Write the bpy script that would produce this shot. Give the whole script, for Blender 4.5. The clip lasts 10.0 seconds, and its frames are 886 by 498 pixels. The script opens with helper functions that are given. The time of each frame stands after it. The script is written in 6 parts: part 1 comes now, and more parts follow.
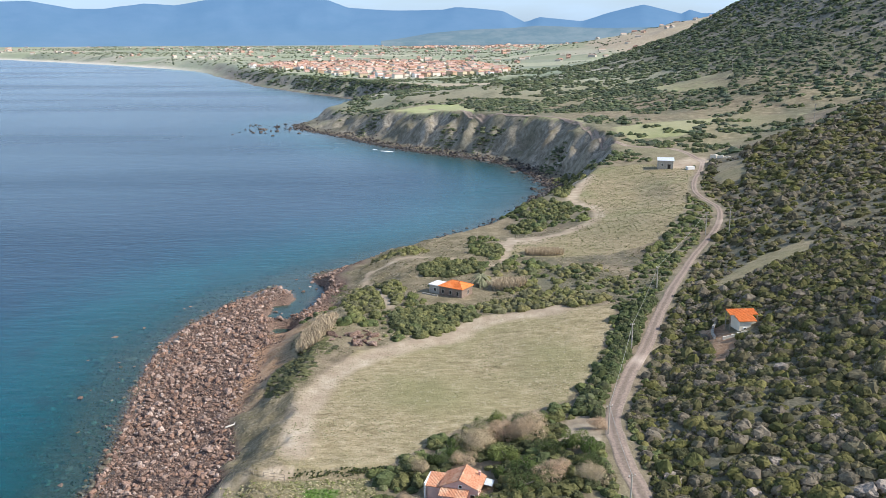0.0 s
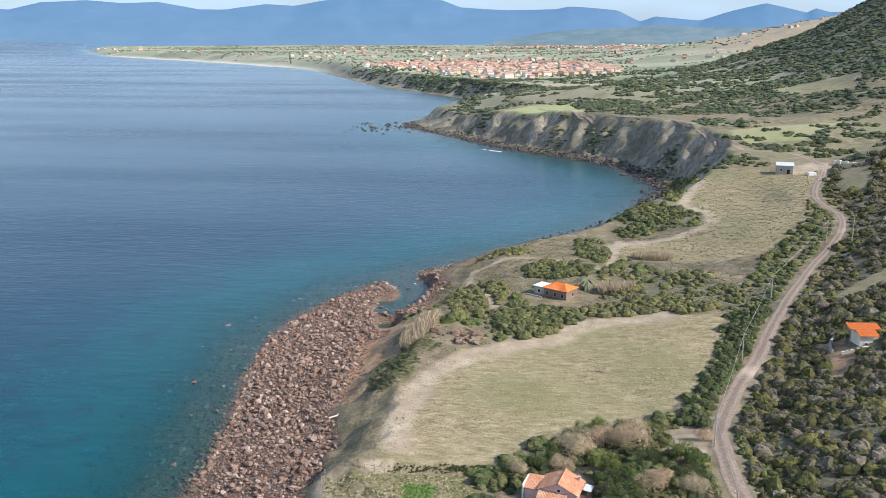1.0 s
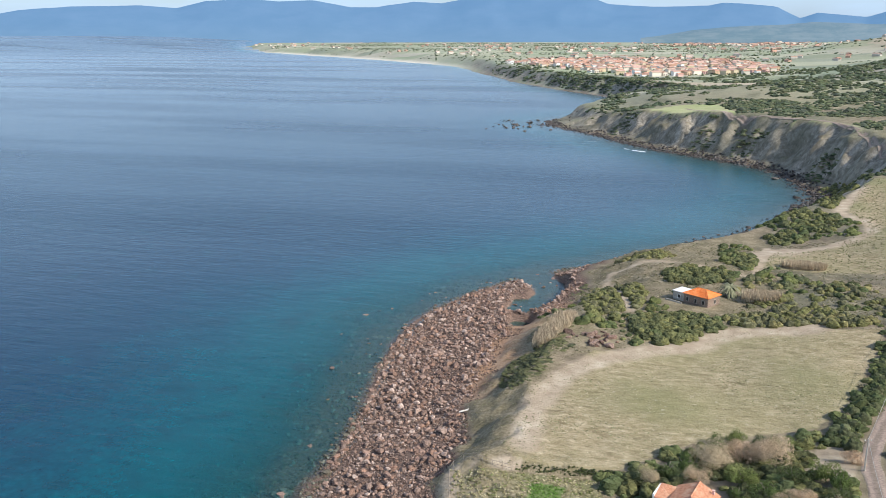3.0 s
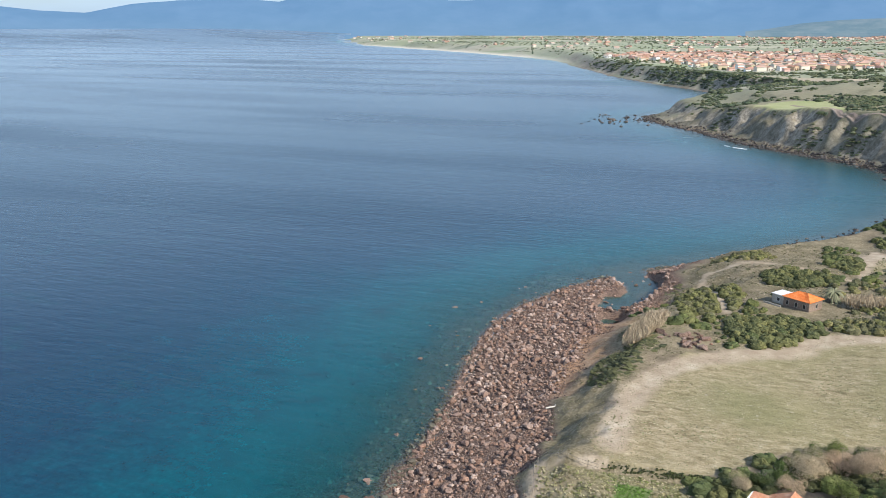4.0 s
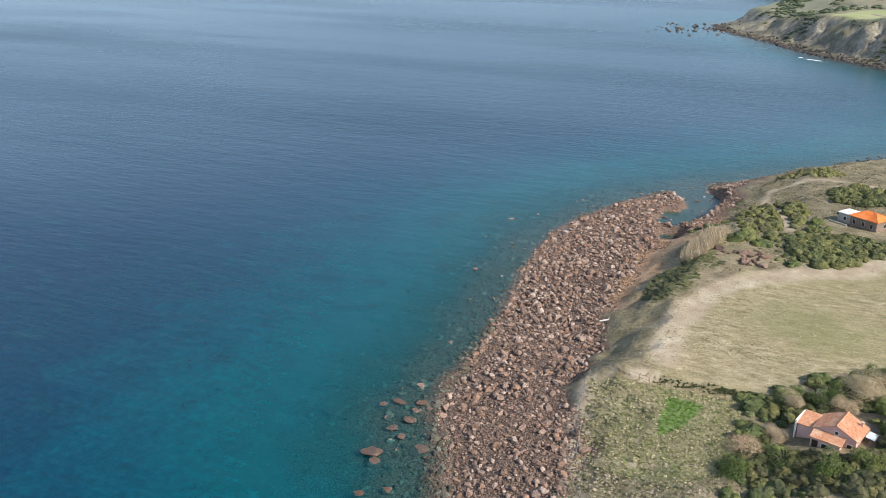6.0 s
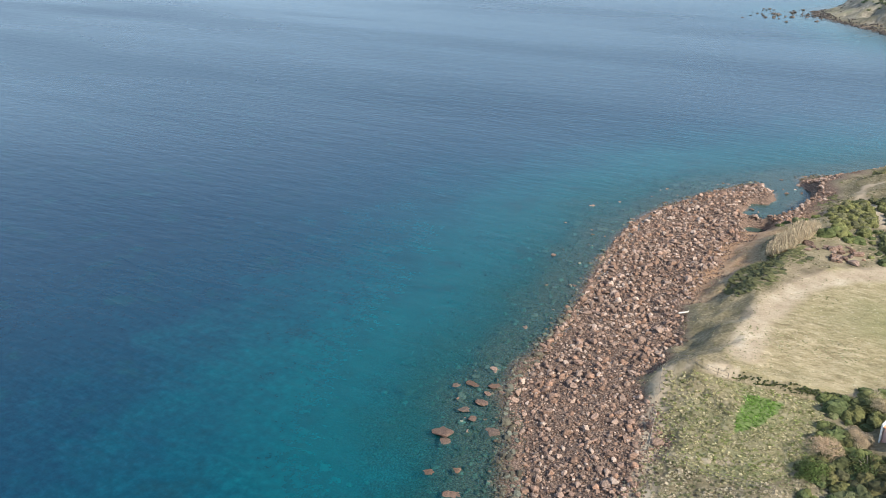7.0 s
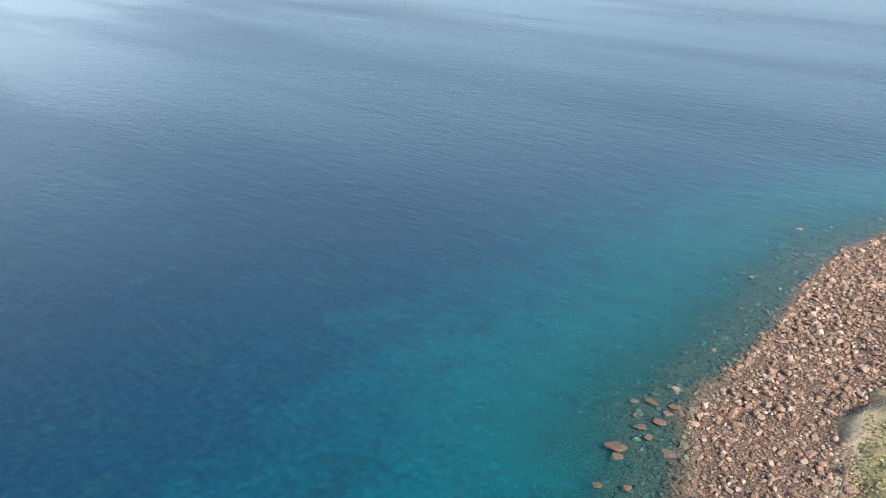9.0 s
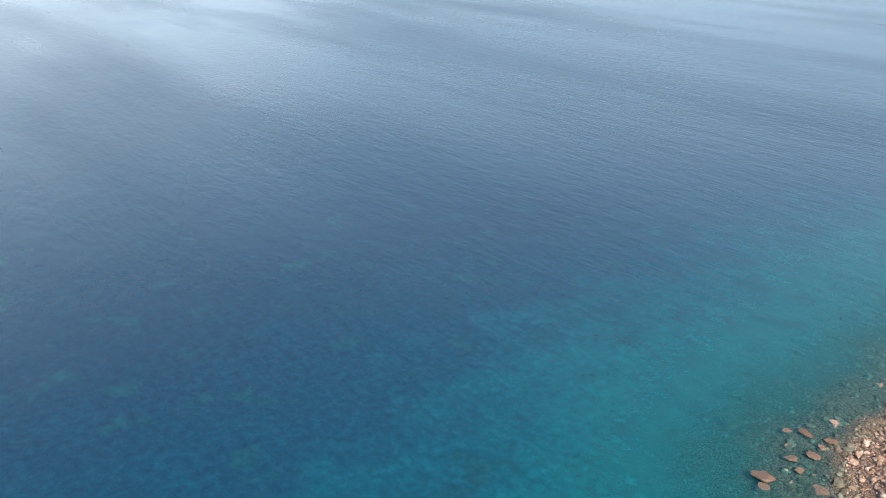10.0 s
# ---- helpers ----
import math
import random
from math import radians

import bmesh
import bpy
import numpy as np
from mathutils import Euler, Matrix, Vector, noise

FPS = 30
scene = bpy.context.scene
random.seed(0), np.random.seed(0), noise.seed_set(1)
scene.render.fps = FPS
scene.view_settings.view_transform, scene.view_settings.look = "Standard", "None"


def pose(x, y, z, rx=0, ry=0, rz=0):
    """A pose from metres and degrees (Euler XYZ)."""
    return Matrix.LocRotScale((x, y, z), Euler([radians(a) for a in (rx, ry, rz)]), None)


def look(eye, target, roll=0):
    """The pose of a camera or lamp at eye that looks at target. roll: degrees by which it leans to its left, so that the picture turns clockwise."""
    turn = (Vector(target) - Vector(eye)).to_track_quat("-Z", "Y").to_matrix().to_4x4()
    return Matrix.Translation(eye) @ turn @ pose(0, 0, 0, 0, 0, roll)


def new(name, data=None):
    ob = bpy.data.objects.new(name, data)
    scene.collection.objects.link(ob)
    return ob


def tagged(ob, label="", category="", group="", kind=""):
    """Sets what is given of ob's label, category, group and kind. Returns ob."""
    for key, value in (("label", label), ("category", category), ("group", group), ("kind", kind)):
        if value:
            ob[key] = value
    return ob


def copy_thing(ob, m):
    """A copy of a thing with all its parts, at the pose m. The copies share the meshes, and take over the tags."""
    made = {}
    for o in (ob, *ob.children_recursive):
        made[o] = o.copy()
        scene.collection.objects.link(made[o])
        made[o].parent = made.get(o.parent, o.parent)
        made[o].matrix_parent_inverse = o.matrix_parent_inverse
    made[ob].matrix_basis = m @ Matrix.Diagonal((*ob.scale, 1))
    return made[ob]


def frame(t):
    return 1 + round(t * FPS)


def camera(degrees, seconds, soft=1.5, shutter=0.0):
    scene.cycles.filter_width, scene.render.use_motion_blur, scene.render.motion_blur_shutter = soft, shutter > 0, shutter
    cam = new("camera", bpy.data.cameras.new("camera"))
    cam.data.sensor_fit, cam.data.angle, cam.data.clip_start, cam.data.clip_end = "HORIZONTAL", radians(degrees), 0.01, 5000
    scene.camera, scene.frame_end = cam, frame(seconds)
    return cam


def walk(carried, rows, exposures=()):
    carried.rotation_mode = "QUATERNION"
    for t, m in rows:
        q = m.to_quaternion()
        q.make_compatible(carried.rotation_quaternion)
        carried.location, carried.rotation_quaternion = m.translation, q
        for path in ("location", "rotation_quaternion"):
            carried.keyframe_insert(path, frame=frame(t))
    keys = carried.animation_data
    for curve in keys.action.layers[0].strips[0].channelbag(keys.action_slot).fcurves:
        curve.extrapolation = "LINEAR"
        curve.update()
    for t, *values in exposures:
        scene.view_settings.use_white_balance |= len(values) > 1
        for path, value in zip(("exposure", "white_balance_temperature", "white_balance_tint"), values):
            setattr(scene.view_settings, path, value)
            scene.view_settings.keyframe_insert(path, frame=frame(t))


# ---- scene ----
cam = camera(54.58, 10.0, soft=0.85)
EYE = (0.0, 0.0, 70.0)
# seconds, turn to the left, tilt, roll
PATH = [
    (0, 0.000, -14.090, -0.090),
    (0.5, 3.733, -14.111, -0.087),
    (1, 7.232, -14.100, -0.070),
    (1.5, 10.564, -14.100, -0.063),
    (1.8, 12.497, -14.111, -0.047),
    (1.9, 12.834, -14.112, -0.042),
    (2, 12.862, -14.112, -0.037),
    (2.1, 12.864, -14.273, -0.040),
    (2.5, 12.861, -14.283, -0.053),
    (2.6, 13.005, -14.282, -0.049),
    (2.7, 13.659, -14.281, -0.045),
    (2.8, 14.614, -14.279, -0.051),
    (2.9, 15.618, -14.278, -0.057),
    (3, 16.612, -14.267, -0.062),
    (3.2, 18.425, -14.278, -0.017),
    (4.3, 23.249, -14.791, -0.060),
    (4.5, 23.132, -14.851, -0.026),
    (5, 24.215, -15.715, -0.034),
    (5.5, 25.912, -18.269, 0.007),
    (5.7, 25.990, -19.618, 0.041),
    (6.8, 31.070, -21.788, 0.180),
    (7, 32.400, -21.783, 0.190),
    (7.5, 35.780, -21.758, 0.220),
    (8, 39.001, -21.730, 0.280),
    (8.5, 42.853, -21.678, 0.317),
    (9, 45.877, -21.673, 0.397),
    (9.5, 51.622, -21.719, 0.571),
    (10, 56.580, -21.641, 0.497),
]
walk(cam, [(t, pose(*EYE, 90 + tilt, 0, turn) @ pose(0, 0, 0, 0, 0, roll)) for t, turn, tilt, roll in PATH], exposures=[(0.0, 0.31, 5850, 9), (5.5, 0.24, 5980, 7), (7.0, 0.53, 6180, 6), (9.0, 0.72, 6350, 6), (10.0, 0.82, 6520, 8)])

# ---------------------------------------------------------------- light
SUN_TURN, SUN_UP = radians(104), radians(37)  # clockwise from ahead (+y), above the horizon
world = bpy.data.worlds.new("sky")
scene.world = world
world.use_nodes = True
wn, wl = world.node_tree.nodes, world.node_tree.links
wn.clear()
sky = wn.new("ShaderNodeTexSky")
sky.sky_type, sky.sun_disc, sky.sun_elevation, sky.sun_rotation = "NISHITA", False, SUN_UP, SUN_TURN
sky.air_density, sky.dust_density, sky.ozone_density = 1.0, 1.6, 1.4
coord, place = wn.new("ShaderNodeTexCoord"), wn.new("ShaderNodeMapping")
place.inputs["Scale"].default_value = (2.2, 2.2, 11.0)
puffs = wn.new("ShaderNodeTexNoise")
puffs.inputs["Scale"].default_value, puffs.inputs["Detail"].default_value = 2.0, 7.0
ramp = wn.new("ShaderNodeValToRGB")
ramp.color_ramp.elements[0].position, ramp.color_ramp.elements[1].position = 0.36, 0.72
ramp.color_ramp.elements[0].color, ramp.color_ramp.elements[1].color = (0.42, 0.42, 0.42, 1), (0.8, 0.8, 0.8, 1)
cloud = wn.new("ShaderNodeMix")
cloud.data_type = "RGBA"
# unseen bright lobe, added low in the sky to lift the sea's reflections
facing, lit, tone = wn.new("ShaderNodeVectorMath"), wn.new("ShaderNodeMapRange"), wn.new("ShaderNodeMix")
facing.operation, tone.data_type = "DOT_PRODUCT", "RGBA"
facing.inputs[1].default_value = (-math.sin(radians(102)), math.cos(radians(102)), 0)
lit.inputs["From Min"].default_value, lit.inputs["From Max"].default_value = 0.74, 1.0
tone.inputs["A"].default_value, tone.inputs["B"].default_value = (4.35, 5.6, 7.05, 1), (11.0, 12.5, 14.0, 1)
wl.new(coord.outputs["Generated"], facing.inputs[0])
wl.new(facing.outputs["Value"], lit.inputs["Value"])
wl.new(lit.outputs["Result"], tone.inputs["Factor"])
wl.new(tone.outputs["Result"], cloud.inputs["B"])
back = wn.new("ShaderNodeBackground")
back.inputs["Strength"].default_value = 0.135
wl.new(coord.outputs["Generated"], place.inputs["Vector"])
wl.new(place.outputs["Vector"], puffs.inputs["Vector"])
wl.new(puffs.outputs["Fac"], ramp.inputs["Fac"])
# the cloud lies low over the horizon and thins out towards the zenith
part_of, thin, low = wn.new("ShaderNodeSeparateXYZ"), wn.new("ShaderNodeMapRange"), wn.new("ShaderNodeMath")
thin.inputs["From Min"].default_value, thin.inputs["From Max"].default_value = 0.75, 0.25
low.operation = "MULTIPLY"
wl.new(coord.outputs["Generated"], part_of.inputs["Vector"])
wl.new(part_of.outputs["Z"], thin.inputs["Value"])
wl.new(thin.outputs["Result"], low.inputs[0])
wl.new(ramp.outputs["Color"], low.inputs[1])
wl.new(low.outputs["Value"], cloud.inputs["Factor"])
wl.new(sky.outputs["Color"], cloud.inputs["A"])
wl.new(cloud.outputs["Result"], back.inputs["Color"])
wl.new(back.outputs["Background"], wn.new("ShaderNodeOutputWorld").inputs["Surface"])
lamp = bpy.data.lights.new("sun", "SUN")
lamp.energy, lamp.angle, lamp.color = 5.0, radians(0.6), (1.0, 0.905, 0.765)
sun = new("sun", lamp)
sun.matrix_world = look(200 * Vector((math.sin(SUN_TURN) * math.cos(SUN_UP), math.cos(SUN_TURN) * math.cos(SUN_UP), math.sin(SUN_UP))), (0, 0, 0))

# ---------------------------------------------------------------- materials
def material(name, roughness=0.9):
    m = bpy.data.materials.new(name)
    m.use_nodes = True
    n, l = m.node_tree.nodes, m.node_tree.links
    b = n["Principled BSDF"]
    b.inputs["Roughness"].default_value = roughness
    b.inputs["Specular IOR Level"].default_value = 0.25
    return m, n, l, b


def position(n):
    return n.new("ShaderNodeNewGeometry").outputs["Position"]


def noise_tex(n, l, vector, size, detail=4.0, stretch=None, turn=0.0, rough_=0.55):
    """Noise with lumps of about size metres; 0 to 1."""
    t = n.new("ShaderNodeTexNoise")
    t.inputs["Scale"].default_value, t.inputs["Detail"].default_value, t.inputs["Roughness"].default_value = 1.0 / size, detail, rough_
    if stretch or turn:
        p = n.new("ShaderNodeMapping")
        p.inputs["Scale"].default_value = stretch or (1, 1, 1)
        p.inputs["Rotation"].default_value = (0, 0, radians(turn))
        l.new(vector, p.inputs["Vector"])
        vector = p.outputs["Vector"]
    l.new(vector, t.inputs["Vector"])
    return t.outputs["Fac"]


def ramp_of(n, l, value, *stops):
    r = n.new("ShaderNodeValToRGB")
    e = r.color_ramp.elements
    while len(e) < len(stops):
        e.new(0.5)
    for one, (at, c) in zip(e, stops):
        one.position, one.color = at, (*c, 1) if len(c) == 3 else c
    l.new(value, r.inputs["Fac"])
    return r.outputs["Color"]


def grey(n, l, value, low, high):
    """value from low to high becomes 0 to 1."""
    r = n.new("ShaderNodeMapRange")
    r.inputs["From Min"].default_value, r.inputs["From Max"].default_value = low, high
    l.new(value, r.inputs["Value"])
    return r.outputs["Result"]


def mixed(n, l, fac, a, b, blend="MIX"):
    m = n.new("ShaderNodeMix")
    m.data_type, m.blend_type = "RGBA", blend
    for key, v in (("Factor", fac), ("A", a), ("B", b)):
        if isinstance(v, tuple):
            m.inputs[key].default_value = (*v, 1)
        elif isinstance(v, (int, float)):
            m.inputs[key].default_value = v
        else:
            l.new(v, m.inputs[key])
    return m.outputs["Result"]


def sums(n, l, op, a, b):
    m = n.new("ShaderNodeMath")
    m.operation = op
    for k, v in enumerate((a, b)):
        if isinstance(v, (int, float)):
            m.inputs[k].default_value = v
        else:
            l.new(v, m.inputs[k])
    return m.outputs["Value"]


def bumped(n, l, b, value, strength, distance):
    m = n.new("ShaderNodeBump")
    m.inputs["Strength"].default_value, m.inputs["Distance"].default_value = strength, distance
    l.new(value, m.inputs["Height"])
    l.new(m.outputs["Normal"], b.inputs["Normal"])


def attribute(n, name):
    a = n.new("ShaderNodeAttribute")
    a.attribute_name = name
    return a


def ground_material():
    m, n, l, b = material("ground")
    p = position(n)
    fine, mid, wide = noise_tex(n, l, p, 0.5, 5), noise_tex(n, l, p, 3.5, 5), noise_tex(n, l, p, 28, 4)
    huge = noise_tex(n, l, p, 140, 4)
    earth = ramp_of(n, l, mid, (0.3, (0.13, 0.1, 0.065)), (0.5, (0.215, 0.168, 0.11)), (0.7, (0.35, 0.275, 0.185)))
    earth = mixed(n, l, sums(n, l, "MULTIPLY", grey(n, l, wide, 0.4, 0.65), 0.7), earth, mixed(n, l, grey(n, l, fine, 0.35, 0.65), (0.13, 0.12, 0.065), (0.24, 0.22, 0.125)))
    # dry meadow with green patches and the run of the mower
    rows = noise_tex(n, l, p, 1.3, 5, (0.45, 1.0, 1.0), 12, 0.78)
    speck = noise_tex(n, l, p, 0.85, 4, (0.6, 1.0, 1.0), -20, 0.8)
    meadow = ramp_of(n, l, rows, (0.3, (0.155, 0.12, 0.06)), (0.47, (0.3, 0.24, 0.135)), (0.6, (0.41, 0.33, 0.205)), (0.72, (0.57, 0.46, 0.31)))
    meadow = mixed(n, l, sums(n, l, "MULTIPLY", grey(n, l, wide, 0.42, 0.68), 0.75), meadow, mixed(n, l, grey(n, l, speck, 0.35, 0.65), (0.14, 0.138, 0.055), (0.28, 0.255, 0.12)))
    meadow = mixed(n, l, sums(n, l, "MULTIPLY", grey(n, l, speck, 0.56, 0.68), 0.5), meadow, (0.12, 0.11, 0.06))
    meadow = mixed(n, l, sums(n, l, "MULTIPLY", grey(n, l, speck, 0.42, 0.33), 0.6), meadow, (0.5, 0.43, 0.31))
    bare = ramp_of(n, l, mid, (0.3, (0.33, 0.25, 0.175)), (0.55, (0.44, 0.35, 0.25)), (0.75, (0.55, 0.46, 0.35)))
    lush = ramp_of(n, l, fine, (0.3, (0.06, 0.12, 0.02)), (0.6, (0.12, 0.2, 0.04)), (0.75, (0.2, 0.27, 0.08)))
    pebble = noise_tex(n, l, p, 0.28, 4, None, 0.0, 0.8)
    # the dark stop stands in for shaded gaps between stones
    shingle = ramp_of(n, l, pebble, (0.36, (0.05, 0.032, 0.025)), (0.5, (0.13, 0.086, 0.065)), (0.62, (0.3, 0.21, 0.16)))
    streak = noise_tex(n, l, p, 5.0, 5, (1.0, 1.0, 0.25), 0.0, 0.65)
    crag = noise_tex(n, l, p, 1.6, 6, (1.0, 1.0, 0.5), 0.0, 0.75)
    scarp = ramp_of(n, l, mixed(n, l, 0.55, streak, crag), (0.38, (0.1, 0.092, 0.068)), (0.48, (0.22, 0.19, 0.145)), (0.56, (0.36, 0.315, 0.25)), (0.66, (0.52, 0.46, 0.38)))
    # grassed earth bank above the beach, and the raw orange soil at its foot
    turf = ramp_of(n, l, mixed(n, l, 0.5, mid, fine), (0.36, (0.11, 0.092, 0.05)), (0.5, (0.21, 0.17, 0.1)), (0.62, (0.31, 0.25, 0.16)))
    soil = ramp_of(n, l, mixed(n, l, 0.5, mid, fine), (0.36, (0.22, 0.12, 0.065)), (0.5, (0.36, 0.215, 0.125)), (0.64, (0.48, 0.32, 0.2)))
    # plots of the plain, paled and cooled in colour for the haze
    cells = n.new("ShaderNodeTexVoronoi")
    cells.inputs["Scale"].default_value = 1 / 95
    squash = n.new("ShaderNodeMapping")
    squash.inputs["Scale"].default_value, squash.inputs["Rotation"].default_value = (0.55, 1.0, 0.0), (0, 0, 0.35)
    l.new(p, squash.inputs["Vector"])
    l.new(squash.outputs["Vector"], cells.inputs["Vector"])
    one = n.new("ShaderNodeSeparateColor")
    l.new(cells.outputs["Color"], one.inputs["Color"])
    plots = ramp_of(n, l, one.outputs["Red"], (0.0, (0.22, 0.25, 0.19)), (0.25, (0.35, 0.35, 0.26)), (0.45, (0.28, 0.34, 0.21)),
                    (0.65, (0.48, 0.43, 0.35)), (0.85, (0.32, 0.36, 0.25)), (1.0, (0.55, 0.48, 0.38)))
    plots = mixed(n, l, grey(n, l, mid, 0.3, 0.7), plots, mixed(n, l, 0.4, plots, (0.1, 0.11, 0.06)))
    plots = mixed(n, l, grey(n, l, huge, 0.5, 0.75), plots, (0.27, 0.265, 0.195))
    first, second = attribute(n, "cover"), attribute(n, "cover_far")
    sep, sep2 = n.new("ShaderNodeSeparateColor"), n.new("ShaderNodeSeparateColor")
    l.new(first.outputs["Color"], sep.inputs["Color"])
    l.new(second.outputs["Color"], sep2.inputs["Color"])
    c = mixed(n, l, sep2.outputs["Red"], earth, plots)
    # heath cover, its colour darkened partly for the cloud shade on the hill
    heath = ramp_of(n, l, mixed(n, l, 0.5, mid, fine), (0.36, (0.06, 0.062, 0.04)), (0.5, (0.12, 0.115, 0.075)), (0.62, (0.21, 0.185, 0.13)))
    c = mixed(n, l, second.outputs["Alpha"], c, heath)
    c = mixed(n, l, sep2.outputs["Green"], c, scarp)
    c = mixed(n, l, attribute(n, "turf").outputs["Fac"], c, turf)
    c = mixed(n, l, sep.outputs["Red"], c, meadow)
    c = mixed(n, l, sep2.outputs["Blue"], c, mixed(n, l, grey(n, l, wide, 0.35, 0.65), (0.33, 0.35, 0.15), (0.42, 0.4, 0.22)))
    c = mixed(n, l, sep.outputs["Blue"], c, lush)
    c = mixed(n, l, first.outputs["Alpha"], c, shingle)
    c = mixed(n, l, sep.outputs["Green"], c, bare)
    c = mixed(n, l, attribute(n, "soil").outputs["Fac"], c, soil)
    c = mixed(n, l, attribute(n, "sand").outputs["Fac"], c, mixed(n, l, grey(n, l, wide, 0.35, 0.65), (0.52, 0.47, 0.39), (0.64, 0.59, 0.5)))
    l.new(c, b.inputs["Base Color"])
    bumped(n, l, b, mixed(n, l, 0.5, fine, mid), 0.8, 0.4)
    return m


def water_material():
    m, n, l, b = material("sea_water")
    n.remove(b)
    p = position(n)
    depth = attribute(n, "depth").outputs["Fac"]
    patches, mottle = noise_tex(n, l, p, 9, 4, None, 0.0, 0.6), noise_tex(n, l, p, 1.6, 4, None, 0.0, 0.7)
    broad = noise_tex(n, l, p, 70, 3)
    calm = noise_tex(n, l, p, 105, 4, (0.24, 1.0, 1.0), 6, 0.48)
    gusts = noise_tex(n, l, p, 420, 3, (0.4, 1.0, 1.0), 10)
    varied = sums(n, l, "ADD", sums(n, l, "MULTIPLY", sums(n, l, "SUBTRACT", patches, 0.5), 1.4), sums(n, l, "MULTIPLY", sums(n, l, "SUBTRACT", broad, 0.5), 0.6))
    shifted = sums(n, l, "MULTIPLY", depth, sums(n, l, "ADD", 1.0, varied))
    body = ramp_of(n, l, sums(n, l, "DIVIDE", shifted, 16.0), (0.0, (0.003, 0.04, 0.05)), (0.05, (0.003, 0.066, 0.084)), (0.13, (0.002, 0.088, 0.118)), (0.3, (0.002, 0.058, 0.092)),
                   (0.52, (0.003, 0.036, 0.072)), (0.9, (0.0035, 0.029, 0.063)))
    weeds = sums(n, l, "MULTIPLY", grey(n, l, patches, 0.57, 0.66), sums(n, l, "MULTIPLY", sums(n, l, "GREATER_THAN", depth, 1.2), 0.72))
    body = mixed(n, l, weeds, body, (0.004, 0.045, 0.07))
    body = mixed(n, l, 1.0, body, ramp_of(n, l, mottle, (0.32, (0.7, 0.76, 0.8)), (0.5, (0.97, 0.97, 0.97)), (0.7, (1.38, 1.28, 1.22))), "MULTIPLY")
    scatter = n.new("ShaderNodeBsdfDiffuse")
    l.new(body, scatter.inputs["Color"])
    clear = n.new("ShaderNodeBsdfTransparent")
    l.new(ramp_of(n, l, sums(n, l, "DIVIDE", depth, 2.0), (0.0, (0.86, 0.9, 0.9)), (0.18, (0.36, 0.74, 0.77)), (0.6, (0.09, 0.6, 0.72)), (1.0, (0.05, 0.54, 0.7))), clear.inputs["Color"])
    through_ = sums(n, l, "POWER", 0.6, sums(n, l, "MAXIMUM", depth, 0.0))
    under = n.new("ShaderNodeMixShader")
    l.new(through_, under.inputs["Fac"])
    l.new(scatter.outputs["BSDF"], under.inputs[1])
    l.new(clear.outputs["BSDF"], under.inputs[2])
    ripple = sums(n, l, "ADD", noise_tex(n, l, p, 1.7, 3, (0.3, 1.0, 1.0), 4), sums(n, l, "MULTIPLY", noise_tex(n, l, p, 5.0, 2, (0.35, 1.0, 1.0), -9), 1.2))
    chop = noise_tex(n, l, p, 0.9, 2, (0.4, 1.0, 1.0), 12)
    waves = n.new("ShaderNodeBump")
    waves.inputs["Distance"].default_value = 0.14
    bands = sums(n, l, "MULTIPLY", grey(n, l, calm, 0.42, 0.68), grey(n, l, gusts, 0.3, 0.6))
    ruffled = sums(n, l, "ADD", 0.4, sums(n, l, "MULTIPLY", bands, 0.6))
    l.new(sums(n, l, "ADD", 0.22, sums(n, l, "MULTIPLY", ruffled, 0.78)), waves.inputs["Strength"])
    l.new(sums(n, l, "ADD", ripple, sums(n, l, "MULTIPLY", chop, 0.22)), waves.inputs["Height"])
    gloss = n.new("ShaderNodeBsdfGlossy")
    l.new(sums(n, l, "ADD", 0.15, sums(n, l, "MULTIPLY", ruffled, 0.2)), gloss.inputs["Roughness"])
    l.new(waves.outputs["Normal"], gloss.inputs["Normal"])
    edge = n.new("ShaderNodeFresnel")
    edge.inputs["IOR"].default_value = 1.33
    l.new(waves.outputs["Normal"], edge.inputs["Normal"])
    top = n.new("ShaderNodeMixShader")
    # wind-ruffled water turns its facets to the eye and mirrors less
    l.new(sums(n, l, "MULTIPLY", edge.outputs["Fac"], sums(n, l, "SUBTRACT", 1.1, sums(n, l, "MULTIPLY", bands, 0.42))), top.inputs["Fac"])
    l.new(under.outputs["Shader"], top.inputs[1])
    l.new(gloss.outputs["BSDF"], top.inputs[2])
    l.new(top.outputs["Shader"], n["Material Output"].inputs["Surface"])
    return m


def hued_material(name, size, low, high, roughness=0.9, bump=0.0):
    """Takes its colour from the mesh's own hue, with lighter and darker grain."""
    m, n, l, b = material(name, roughness)
    p = position(n)
    grain = noise_tex(n, l, p, size, 4)
    c = mixed(n, l, 1.0, attribute(n, "hue").outputs["Color"], ramp_of(n, l, grain, (0.3, (low,) * 3), (0.7, (high,) * 3)), "MULTIPLY")
    l.new(c, b.inputs["Base Color"])
    if bump:
        bumped(n, l, b, grain, bump, size)
    return m


